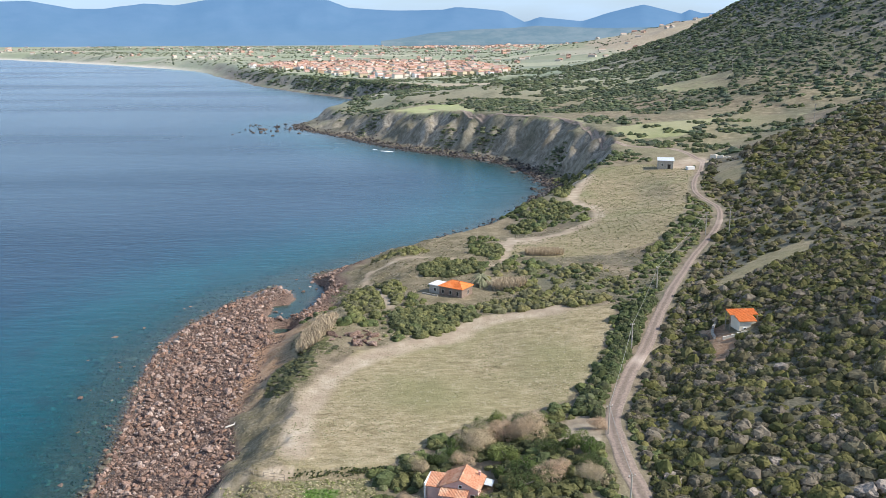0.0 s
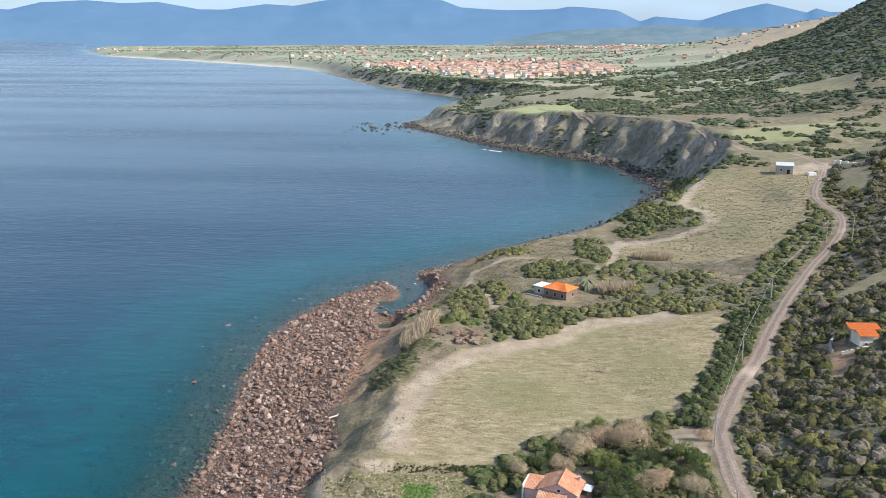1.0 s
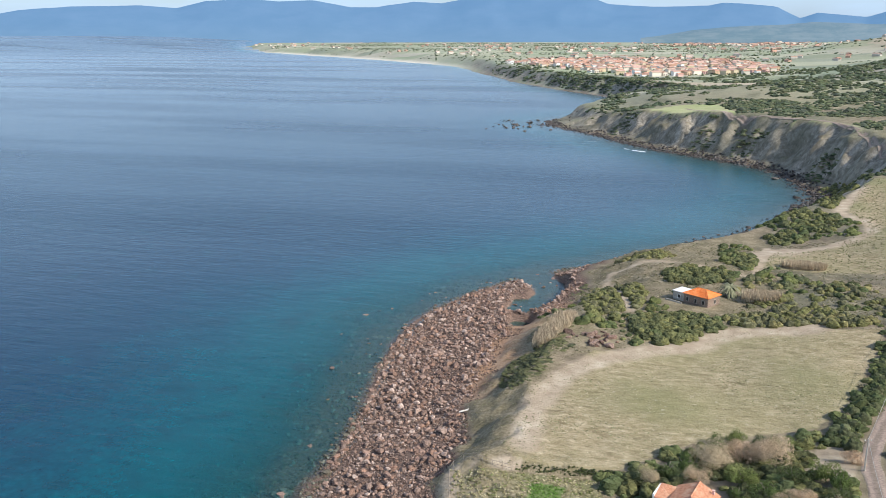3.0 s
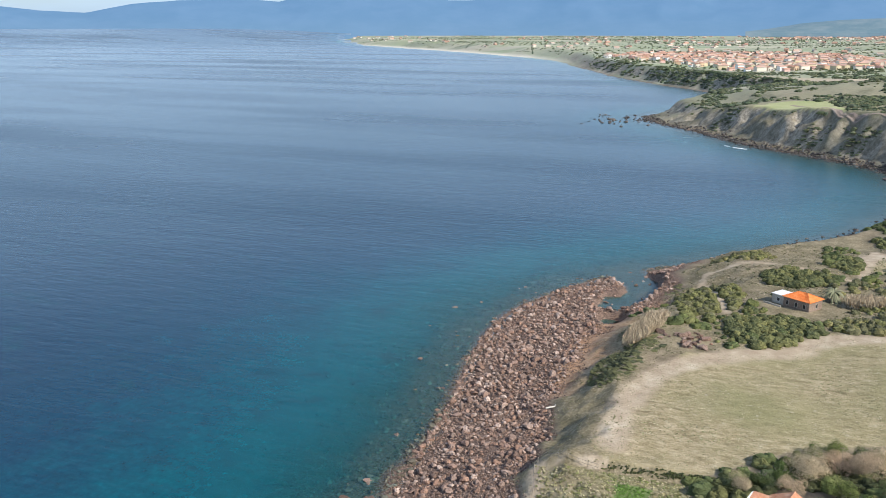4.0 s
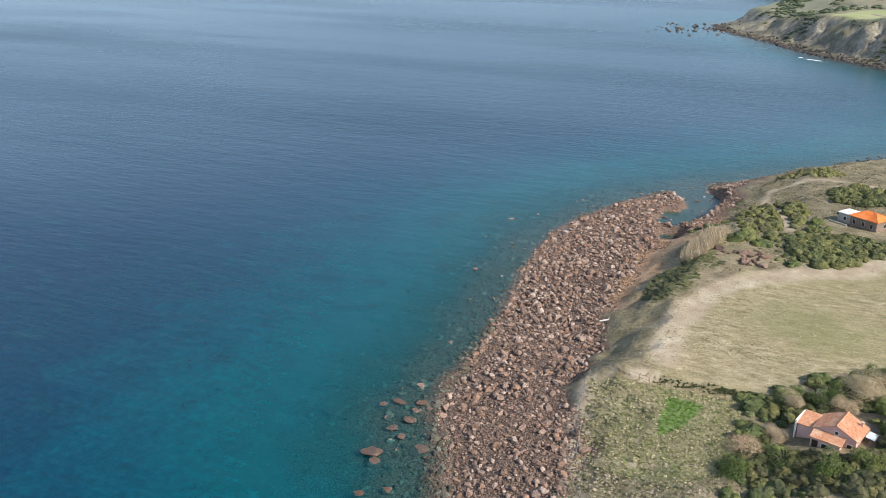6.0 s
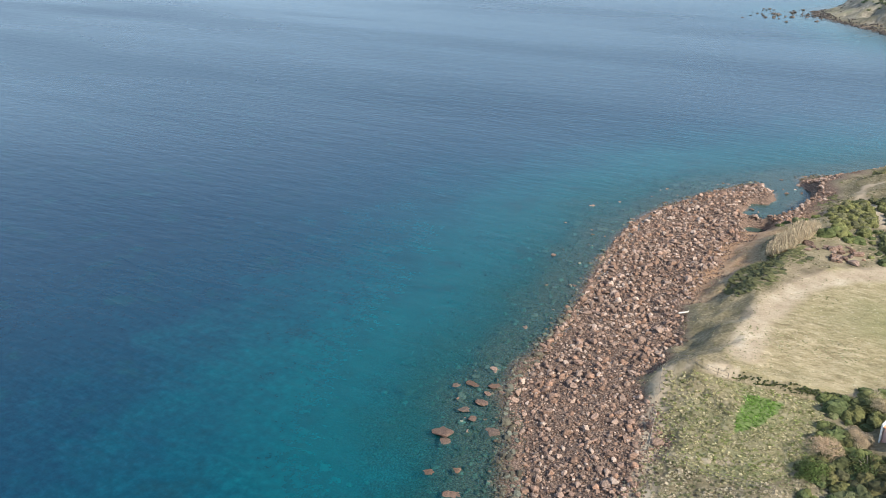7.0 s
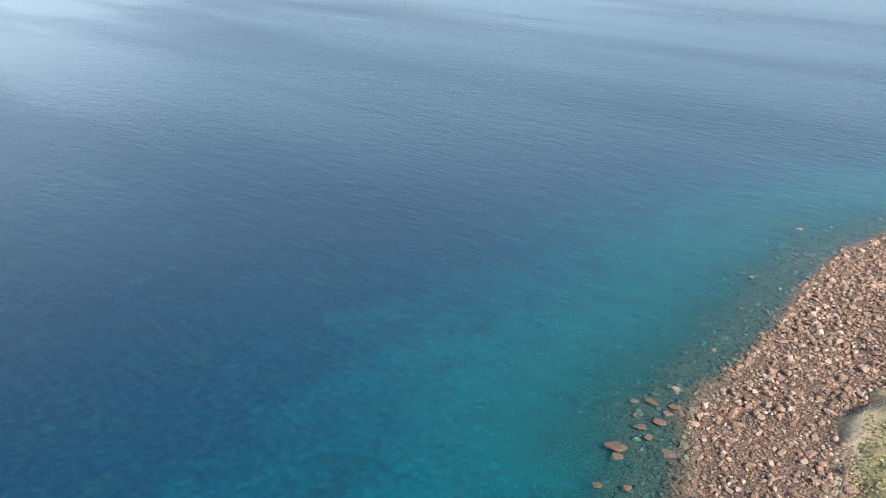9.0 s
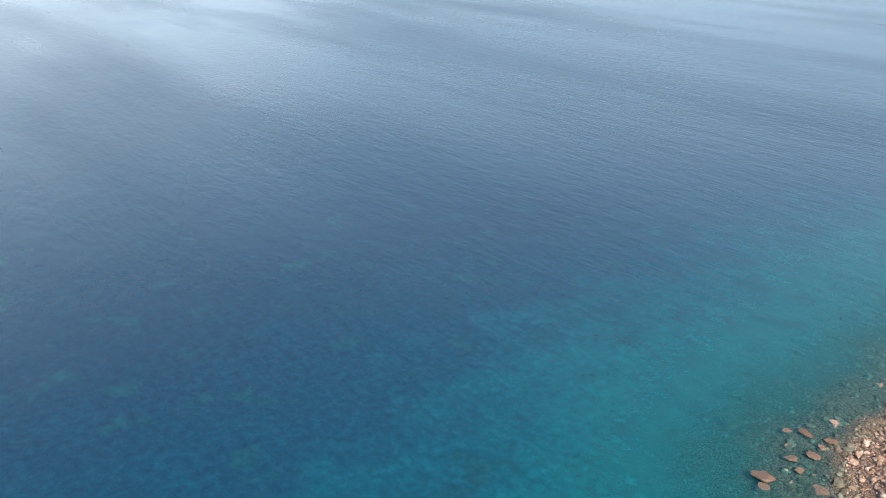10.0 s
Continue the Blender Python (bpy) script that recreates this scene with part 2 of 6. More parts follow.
def plain_material(name, a, c, size=0.6, roughness=0.85, bump=0.2, stretch=None, vary=0.0):
    m, n, l, b = material(name, roughness)
    p = n.new("ShaderNodeTexCoord").outputs["Object"]
    grain, wide = noise_tex(n, l, p, size, 5, stretch), noise_tex(n, l, p, size * 7, 3)
    col = mixed(n, l, grey(n, l, sums(n, l, "ADD", sums(n, l, "MULTIPLY", grain, 0.6), sums(n, l, "MULTIPLY", wide, 0.4)), 0.32, 0.68), a, c)
    if vary:
        k = n.new("ShaderNodeObjectInfo").outputs["Random"]
        col = mixed(n, l, 1.0, col, ramp_of(n, l, k, (0.0, (1 - vary,) * 3), (1.0, (1.0, 1.0, 1.0))), "MULTIPLY")
    l.new(col, b.inputs["Base Color"])
    bumped(n, l, b, grain, bump, size * 0.3)
    return m


def tile_material(name, a, c, d):
    """Courses of curved roof tiles: the ribs run down the slope, along local y."""
    m, n, l, b = material(name, 0.8)
    p = n.new("ShaderNodeTexCoord").outputs["Object"]
    spots, wear = noise_tex(n, l, p, 0.35, 3), noise_tex(n, l, p, 1.8, 4)
    col = mixed(n, l, grey(n, l, spots, 0.35, 0.65), a, c)
    col = mixed(n, l, grey(n, l, wear, 0.5, 0.75), col, d)
    l.new(col, b.inputs["Base Color"])
    bumped(n, l, b, spots, 0.3, 0.08)
    return m


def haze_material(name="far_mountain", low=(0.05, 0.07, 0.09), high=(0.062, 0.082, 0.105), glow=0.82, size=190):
    """Far mountains: the blue haze of distance is painted in as a glow."""
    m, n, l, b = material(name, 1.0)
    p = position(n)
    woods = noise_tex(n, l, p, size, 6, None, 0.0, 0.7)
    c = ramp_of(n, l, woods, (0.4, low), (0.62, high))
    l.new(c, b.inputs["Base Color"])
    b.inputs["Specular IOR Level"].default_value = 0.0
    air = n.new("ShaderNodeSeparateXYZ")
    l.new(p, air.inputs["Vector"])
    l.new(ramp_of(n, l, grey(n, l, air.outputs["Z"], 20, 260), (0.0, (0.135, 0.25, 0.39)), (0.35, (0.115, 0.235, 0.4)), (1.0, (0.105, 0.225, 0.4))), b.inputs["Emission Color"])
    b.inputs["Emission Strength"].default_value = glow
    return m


def track_material():
    """Packed earth: two pale wheel tracks, a browner crown and verges."""
    m, n, l, b = material("track_earth", 0.95)
    p = position(n)
    fine, mid, long = noise_tex(n, l, p, 0.4, 5), noise_tex(n, l, p, 2.5, 4), noise_tex(n, l, p, 22, 3)
    across = attribute(n, "across").outputs["Fac"]
    lanes = ramp_of(n, l, sums(n, l, "ADD", across, sums(n, l, "MULTIPLY", sums(n, l, "SUBTRACT", mid, 0.5), 0.5)), (0.0, (0.22, 0.17, 0.13)), (0.22, (0.24, 0.185, 0.145)), (0.42, (0.33, 0.25, 0.2)),
                    (0.6, (0.31, 0.235, 0.185)), (0.8, (0.28, 0.22, 0.17)), (1.0, (0.2, 0.17, 0.12)))
    c = mixed(n, l, 1.0, lanes, ramp_of(n, l, fine, (0.3, (0.75,) * 3), (0.7, (1.2,) * 3)), "MULTIPLY")
    c = mixed(n, l, sums(n, l, "MULTIPLY", grey(n, l, long, 0.55, 0.7), 0.7), c, (0.58, 0.47, 0.38))
    l.new(c, b.inputs["Base Color"])
    bumped(n, l, b, fine, 0.4, 0.15)
    return m


def leaf_material():
    """Leaves: the mesh's own hue, with some light coming through."""
    m = hued_material("foliage", 0.5, 0.65, 1.3)
    n, l = m.node_tree.nodes, m.node_tree.links
    b = n["Principled BSDF"]
    thin, both = n.new("ShaderNodeBsdfTranslucent"), n.new("ShaderNodeMixShader")
    l.new(b.inputs["Base Color"].links[0].from_socket, thin.inputs["Color"])
    both.inputs["Fac"].default_value = 0.35
    l.new(b.outputs["BSDF"], both.inputs[1])
    l.new(thin.outputs["BSDF"], both.inputs[2])
    l.new(both.outputs["Shader"], n["Material Output"].inputs["Surface"])
    return m


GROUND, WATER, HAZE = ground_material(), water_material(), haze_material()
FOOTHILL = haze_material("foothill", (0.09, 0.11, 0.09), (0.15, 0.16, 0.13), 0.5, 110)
LEAF = leaf_material()
ROCK = hued_material("boulder_rock", 0.22, 0.55, 1.2, 0.85, 0.5)
TRACK = track_material()
TILES = tile_material("terracotta_tiles", (0.46, 0.2, 0.11), (0.62, 0.32, 0.19), (0.64, 0.45, 0.31))
ORANGE = tile_material("orange_tiles", (0.62, 0.16, 0.035), (0.74, 0.23, 0.06), (0.7, 0.27, 0.1))
PINK = plain_material("pink_render", (0.6, 0.38, 0.33), (0.72, 0.49, 0.43), 0.8)
CREAM = plain_material("cream_render", (0.62, 0.55, 0.45), (0.72, 0.66, 0.56), 0.8)
WHITE = plain_material("white_paint", (0.66, 0.65, 0.62), (0.8, 0.79, 0.76), 0.7)
STONE = plain_material("field_stone", (0.15, 0.105, 0.08), (0.3, 0.225, 0.175), 0.35, 0.9, 0.8)
PALE_STONE = plain_material("pale_stone", (0.3, 0.27, 0.23), (0.48, 0.44, 0.38), 0.4, 0.9, 0.7)
DARK = plain_material("dark_opening", (0.02, 0.018, 0.016), (0.045, 0.04, 0.036), 0.4, 0.5, 0.1)
WOOD = plain_material("weathered_wood", (0.2, 0.165, 0.13), (0.34, 0.29, 0.235), 0.3, 0.9, 0.4, (4, 4, 0.4))
BLEACHED = plain_material("bleached_wood", (0.46, 0.42, 0.37), (0.6, 0.55, 0.49), 0.3, 0.9, 0.3, (0.4, 4, 4))
METAL = plain_material("grey_sheet", (0.5, 0.52, 0.53), (0.68, 0.7, 0.71), 0.8, 0.5, 0.1)
WIRE = plain_material("wire", (0.3, 0.29, 0.27), (0.4, 0.39, 0.36), 0.3, 0.6, 0.0)
REED = hued_material("dry_reed", 0.4, 0.7, 1.25)
FOAM = plain_material("sea_foam", (0.75, 0.78, 0.78), (0.85, 0.87, 0.87), 1.2, 0.9, 0.3)


# ---------------------------------------------------------------- the lie of the land
def smooth(a, b, v):
    k = np.clip((v - a) / (b - a), 0.0, 1.0)
    return k * k * (3 - 2 * k)


def lattice(ix, iy, seed):
    h = (ix.astype(np.int64) * 374761393 + iy.astype(np.int64) * 668265263 + seed * 1442695041) & 0x7FFFFFFF
    h = ((h ^ (h >> 13)) * 1274126177) & 0x7FFFFFFF
    return ((h ^ (h >> 16)) & 0xFFFF) / 65535.0


def rough(x, y, size, seed=0, octaves=3):
    """Smooth noise from -1 to 1 whose largest lumps are about size metres."""
    x, y = np.asarray(x, float), np.asarray(y, float)
    total, amp, norm = 0.0, 1.0, 0.0
    for o in range(octaves):
        u, v = x / size + 17.3 * o, y / size - 9.1 * o
        iu, iv = np.floor(u), np.floor(v)
        fu, fv = u - iu, v - iv
        fu, fv = fu * fu * (3 - 2 * fu), fv * fv * (3 - 2 * fv)
        a, b = lattice(iu, iv, seed + o), lattice(iu + 1, iv, seed + o)
        c, d = lattice(iu, iv + 1, seed + o), lattice(iu + 1, iv + 1, seed + o)
        total = total + amp * (2 * (a + (b - a) * fu + (c - a) * fv + (a - b - c + d) * fu * fv) - 1)
        norm, amp, size = norm + amp, amp * 0.5, size * 0.5
    return total / norm


# The water's edge, from behind the eye northward; the land lies to its right.
COAST = [
    (90, -900), (40, -300), (5, -60), (-31, 60), (-43.5, 89), (-52.6, 105), (-55, 125), (-57, 141), (-61.5, 165), (-63.5, 193), (-58.5, 210),
    (-53, 225), (-45.5, 236), (-26, 258), (0, 288), (20, 314), (44, 371), (50, 408), (36, 469), (5, 507), (-30, 541),
    (-64, 593), (-114, 670), (-96, 740), (-45, 830), (-80, 915), (-118, 992), (-150, 1030), (-205, 1115), (-268, 1242), (-345, 1405), (-578, 1817), (-1252, 2485),
    (-1439, 2624), (-1900, 3330), (-2300, 4300), (-2400, 4800)]
# Spot heights of the lower land.
SPOTS = np.array([
    (-24, 118, 8.6), (-8, 112, 8.8), (10, 130, 9.4), (0, 160, 9.0), (30, 150, 11), (42, 190, 12), (0, 195, 10), (-16, 205, 8),
    (-24, 92, 5.6), (-8, 90, 8), (14, 95, 11), (26, 110, 13), (52, 186, 15), (84, 251, 17), (93, 300, 18), (116, 375, 19),
    (20, 226, 10.5), (60, 300, 13), (5, 262, 8), (46, 445, 23), (5, 532, 22), (-36, 568, 18), (-88, 645, 12), (110, 450, 23), (200, 520, 27),
    (0, 700, 21), (60, 1000, 18), (-220, 1450, 17), (-200, 2500, 20)])


def curve_through(points, per=6):
    p = np.array(points, float)
    p = np.vstack([2 * p[0] - p[1], p, 2 * p[-1] - p[-2]])
    out = []
    for i in range(1, len(p) - 2):
        for k in range(per):
            t = k / per
            out.append(0.5 * (2 * p[i] + (p[i + 1] - p[i - 1]) * t + (2 * p[i - 1] - 5 * p[i] + 4 * p[i + 1] - p[i + 2]) * t * t
                              + (3 * p[i] - p[i - 1] - 3 * p[i + 1] + p[i + 2]) * t ** 3))
    return np.array(out + [p[-2]])


SHORE = curve_through(COAST, 4)


def line_distance(x, y, line):
    """Distance to a polyline, and on which side: plus to the right of its direction."""
    best, side = np.full(np.shape(x), 1e12), np.ones(np.shape(x))
    for (ax, ay), (bx, by) in zip(line[:-1, :2], line[1:, :2]):
        dx, dy = bx - ax, by - ay
        k = np.clip(((x - ax) * dx + (y - ay) * dy) / (dx * dx + dy * dy), 0, 1)
        d = (x - ax - k * dx) ** 2 + (y - ay - k * dy) ** 2
        near = d < best
        best = np.where(near, d, best)
        side = np.where(near, np.sign((x - ax) * dy - (y - ay) * dx), side)
    return np.sqrt(best), side


def inland(x, y):
    """Metres inland from the water's edge; minus at sea."""
    d, side = line_distance(x, y, SHORE)
    s = d * side
    far = np.hypot(x, y)
    return s + (rough(x, y, 14, 3) * 2.4 + 1.5 * rough(x, y, 7, 6) + 1.6 * rough(x, y, 3.5, 4)) * smooth(2, 12, np.abs(s) + 4) + rough(x, y, 90, 5) * 9 * smooth(500, 1200, far)


def track_x(y):
    return np.interp(y, [-200, 60, 96, 119, 147, 186, 217, 251, 290, 320, 386, 500], [40, 30, 26, 26, 37.5, 52, 66, 82, 90, 94, 116, 150])


def lowland(x, y):
    w = 1.0 / ((x[..., None] - SPOTS[:, 0]) ** 2 + (y[..., None] - SPOTS[:, 1]) ** 2 + 60.0 + 0.02 * np.hypot(x, y)[..., None] ** 2 * (np.hypot(x, y)[..., None] > 900)) ** 1.6
    return (w * SPOTS[:, 2]).sum(-1) / w.sum(-1)


def hills(x, y):
    right = x - track_x(y) - 5
    past = y - 333 - 0.58 * (x - 103)  # beyond the spur's crest
    spur = 58 * (1 - np.exp(-np.maximum(right, 0) / 160)) * (0.12 + 0.88 * smooth(62, -22, past))
    r1 = np.hypot((x - 560) / 286, (y - 850) / 330)
    big = 203 * np.exp(-(r1 ** 2) * 1.15)
    r2 = np.hypot((x - 760) / 420, (y - 1900) / 420)
    back = 95 * np.exp(-r2 ** 2)
    r3 = np.hypot((x - 420) / 160, (y - 560) / 120)
    knoll = 38 * np.exp(-r3 ** 2)
    r4 = np.hypot((x - 62) / 60, (y - 700) / 32)
    mound = 7 * np.exp(-r4 ** 2)
    lumps = rough(x, y, 60, 11) * 4.5 * smooth(5, 60, right) + rough(x, y, 160, 12) * 14 * smooth(100, 400, right) * smooth(300, 500, y)
    return spur + big + back + knoll + mound + lumps


def beach_width(x, y):
    return np.where(y < 262, np.interp(y, [40, 88, 107, 125, 141, 165, 180, 200, 215, 236, 262], [14, 14.5, 18.6, 19.2, 19, 23.5, 27.5, 30, 27.5, 11, 4.5]), np.interp(y, [262, 1300, 1800, 2500], [4.5, 5, 16, 30]))


def bank_width(x, y):
    return np.interp(y, [80, 110, 135, 155, 200, 230, 262, 340, 400, 700, 1400, 2000], [7, 9, 11.5, 11.5, 13, 14, 13, 20, 26, 24, 22, 60])


def pool_of(x, y):
    """The inlet behind the reef, open to the sea at its north end, and the pond south of it: 0 to 1."""
    u, v = x + 1.3 * rough(x, y, 5, 45), y + 1.5 * rough(x, y, 6, 46)
    best = 0.0
    for line in (((-42.5, 216, 2.4), (-41.8, 212, 3.4), (-41.5, 208, 4.0)), ((-45, 243, 5.0), (-37.5, 231, 5.8), (-36.0, 222, 4.2), (-37.5, 213, 4.2), (-41, 207.5, 4.8)), ((-38.5, 196, 3.8), (-37.2, 191, 3.0))):
        for (ax, ay, ar), (bx, by, br) in zip(line[:-1], line[1:]):
            dx, dy = bx - ax, by - ay
            k = np.clip(((u - ax) * dx + (v - ay) * dy) / (dx * dx + dy * dy), 0, 1)
            d = np.hypot(u - ax - k * dx, (v - ay - k * dy) * 0.85)
            best = np.maximum(best, smooth(1.25, 0.7, d / (ar + (br - ar) * k)))
    return best


def height(x, y):
    x, y = np.asarray(x, float), np.asarray(y, float)
    s = inland(x, y)
    top = lowland(x, y) + hills(x, y)
    wide, bank = beach_width(x, y), bank_width(x, y)
    foot = np.where(y < 262, 3.4, 1.4)
    beach = -0.12 + (foot + 0.12) * np.clip(s / wide, 0, 1) ** 1.2
    k = np.clip((s - wide) / bank, 0, 1)
    ribs = 1 - 2 * np.abs(rough(x, y, 26, 21)) - 0.5 * np.abs(rough(x, y, 9, 22))
    k = np.clip(k + 0.26 * ribs * smooth(290, 380, y) * 4 * k * (1 - k) * smooth(1500, 1000, y), 0, 1)
    k = 0.15 * k * k * (3 - 2 * k) + 0.85 * k
    # past the near bay the banks are cliffs: talus below, a sharp edge above
    k = k ** (1 + 0.7 * smooth(300, 400, y) * smooth(1500, 1000, y))
    land = beach + (top - beach) * k
    out = -s
    sea = -(0.45 * smooth(-0.3, 4.5, out) + 0.034 * out + 0.068 * np.maximum(out - 8, 0) + 0.06 * np.maximum(out - 34, 0))
    sea = np.maximum(sea, -16) + 0.35 * rough(x, y, 9, 31) * smooth(3, 14, out) + 0.15
    z = np.where(s > 0, land, sea)
    crag = smooth(0.02, 0.15, k) * smooth(1.0, 0.8, k) * smooth(300, 380, y) * smooth(1500, 1000, y) * (s > 0)
    z = z + crag * (2.2 * rough(x, y, 10, 23) - 2.6 * np.abs(rough(x, y, 15, 24)) + 1.1 * rough(x, y, 4.5, 25) + 0.7)
    # the pool behind the reef
    pool = pool_of(x, y)
    z = z * (1 - pool) - 0.4 * pool
    # the step from the field down to the garden
    z = z - 1.3 * smooth(113.8, 112.9, y) * smooth(2, -6, x) * smooth(2, 9, s - wide)
    z = z + rough(x, y, 7, 41) * 0.25 * smooth(1, 12, s)
    return z


# ---------------------------------------------------------------- plots and ways, in plan
def inside(x, y, corners):
    """Which points lie in a polygon."""
    hit = np.zeros(np.shape(x), bool)
    for (ax, ay), (bx, by) in zip(corners, corners[1:] + corners[:1]):
        if ay != by:
            hit ^= ((ay > y) != (by > y)) & (x < (bx - ax) * (y - ay) / (by - ay) + ax)
    return hit


MEADOW = [(-26, 119), (-22.6, 113.4), (-8.6, 113.8), (4, 126), (20.5, 134), (27, 144), (38, 179), (8.5, 178.5), (1.8, 167), (-17, 159.5), (-24, 142)]
UPPER_FIELD = [(18, 229), (22, 250), (37, 253), (50, 271), (48, 300), (60, 350), (84, 350), (99, 336), (85, 296), (79, 270), (62, 234), (45, 226)]
GARDEN = [(-28, 94), (-32, 113), (-23, 112), (-10, 112.5), (-8, 100), (-14, 90)]
LUSH = [(-19.5, 110), (-14.8, 110), (-15.2, 106.5), (-16.2, 104), (-19, 101.2), (-19.6, 104.5)]
YARD = [(50, 160), (50.5, 152), (47.8, 142), (50.5, 141), (54.5, 149), (54.5, 158)]
TERRACE = [(58, 181), (67, 190), (75, 198), (89, 202), (86, 190), (73, 185), (63, 178)]
CLIFF_FIELD = [(46, 500), (57, 494), (76, 466), (72, 440), (60, 470)]
CAPE_FIELD = [(-34, 592), (-18, 632), (13, 622), (18, 536), (-4, 552)]
VALLEY_FIELD = [(86, 434), (122, 448), (146, 456), (118, 414), (88, 404)]
HILL_FIELD = [(142, 600), (194, 580), (172, 524), (148, 546)]
EAST_FIELD = [(180, 436), (206, 424), (186, 404), (172, 400)]
TAN_FIELD = [(-80, 985), (-50, 948), (52, 830), (48, 700), (20, 760), (-40, 860)]
BACK_FIELD = [(330, 1560), (640, 1600), (640, 2000), (360, 2020), (290, 1800)]
SIDE_FIELD = [(97, 296), (103, 322), (109, 338), (117, 332), (107, 300), (102, 290)]
CLEARING = [(16.5, 115), (21, 128), (24.5, 127), (23.5, 113)]
PATHS = [
    ([(-22.6, 119), (-23.2, 135), (-19.4, 148.5), (-14.5, 156.2), (-5, 164), (2, 167), (8.5, 175.5), (26, 179)], 2.3),
    ([(58.5, 338), (45.5, 298), (51, 280), (47.5, 264), (34.5, 253.5), (22, 252), (18, 238)], 1.7),
    ([(-12, 186), (-16, 205), (-21, 224), (-14, 232), (-4, 231.6), (10, 222.5), (14.5, 219), (18.5, 238), (21, 258)], 0.7),
    ([(-32, 113), (-30.6, 106), (-28.8, 98), (-26.9, 90.4), (-25.2, 85)], 1.1),
    ([(-27.5, 95.2), (-22.7, 94.8), (-17.8, 95.2), (-12.2, 95.8)], 0.5),
    ([(-32, 113), (-26.4, 113.3), (-22.3, 113.3)], 0.35),
    ([(95, 344), (105, 352)], 5.0),
    ([(27, 250), (20, 247)], 4.2)]
TRACK_LINE = [(31, 40), (27.5, 85), (25.9, 99.8), (25.1, 110), (26.7, 124.4), (32.5, 141.4), (38.5, 154.8), (44.7, 169.6), (51.4, 184.4), (65, 216), (78.3, 239), (86.5, 266), (86, 288), (92, 310), (101, 334), (106, 348)]
BACK_TRACK = [(106, 348), (102, 382), (86, 389), (77.5, 408), (76, 424), (65, 483), (40, 515), (23, 527), (13, 542), (-10, 600)]


def cover(x, y, z):
    """What covers the ground: two colours of weights."""
    jx, jy = x + 0.8 * rough(x, y, 5, 51), y + 0.8 * rough(x, y, 5, 52)
    s, far = inland(x, y), np.hypot(x, y)
    a, b = np.zeros((*x.shape, 4)), np.zeros((*x.shape, 4))
    for plot, weight in ((MEADOW, 1.0), (UPPER_FIELD, 0.9), (TERRACE, 0.8), (GARDEN, 0.55), (SIDE_FIELD, 0.6)):
        a[..., 0] = np.where(inside(jx, jy, plot), weight, a[..., 0])
    for line, half in PATHS:
        d, _ = line_distance(x, y, curve_through(line, 4))
        a[..., 1] = np.maximum(a[..., 1], smooth(half * 1.7, half * 0.5, d + 1.1 * rough(x, y, 3, 61)) * 0.9)
    a[..., 1] = np.where(inside(jx, jy, CLEARING), 0.65, a[..., 1])
    a[..., 2] = np.where(inside(jx, jy, LUSH), 0.75, np.where(inside(jx, jy, GARDEN), 0.12 + 0.35 * rough(x, y, 4, 63), 0))
    a[..., 2] = np.maximum(a[..., 2], 0.2 * inside(jx, jy, UPPER_FIELD) * smooth(0.1, 0.5, rough(x, y, 22, 64)))
    wide = beach_width(x, y)
    a[..., 3] = smooth(wide + 2.5, wide - 0.5, s + 1.2 * rough(x, y, 4, 65)) * (1 - smooth(1500, 1900, y)) * (1 - 0.9 * smooth(262, 330, y))
    a[..., 3] = np.maximum(a[..., 3], smooth(2, 0, s) * (1 - smooth(1450, 1700, y)))
    b[..., 0] = smooth(560, 800, far + 40 * rough(x, y, 60, 66))
    step = 1.5 + far * 0.004
    tilt = np.hypot(height(x + step, y) - z, height(x, y + step) - z) / step
    b[..., 1] = smooth(0.32, 0.6, tilt) * (1 - smooth(250, 420, x)) * smooth(262, 300, y)
    turf = np.maximum(smooth(0.16, 0.34, tilt), 0.75 * smooth(150, 172, y) * smooth(-0.5, 0.2, rough(x, y, 11, 74) + 0.3)) * smooth(300, 262, y) * smooth(wide + 0.5, wide + 2.5, s) * (x < 22)
    bank = bank_width(x, y)
    turf = np.maximum(turf, smooth(bank + 4.5, bank + 1, s - wide) * smooth(0.3, 2.5, s - wide) * smooth(172, 160, y) * (y > 84)) * ~inside(jx, jy, MEADOW) * ~inside(jx, jy, GARDEN)
    soil = 0.85 * smooth(0.74, 0.92, s / wide + 0.12 * rough(x, y, 7, 71)) * smooth(1.3, 1.05, s / wide) * smooth(138, 150, y) * smooth(212, 200, y)
    bushy = smooth(-0.05, 0.4, rough(x, y, 26, 97)) * smooth(320, 370, y) * smooth(1500, 1100, y)
    b[..., 1] *= 1 - 0.55 * bushy
    b[..., 0] *= 1 - smooth(12, 45, hills(x, y)) * smooth(2200, 1500, y)
    b[..., 3] = np.maximum(0.7 * smooth(0, 8, x - track_x(y)) * smooth(25, -5, y - 333 - 0.58 * (x - 103)) * (y > 60), 0.95 * smooth(8, 40, hills(x, y)) * smooth(-0.8, -0.1, rough(x, y, 45, 93) + 0.5) * smooth(430, 520, y) * smooth(1500, 1100, y))
    b[..., 3] = np.maximum(b[..., 3], np.maximum(0.8 * bushy * smooth(90, 40, x - track_x(np.minimum(y, 480))), 0.6 * smooth(-0.35, 0.3, rough(x, y, 9, 98)) * smooth(168, 180, y) * smooth(345, 320, y) * smooth(4, 8, s - wide)))
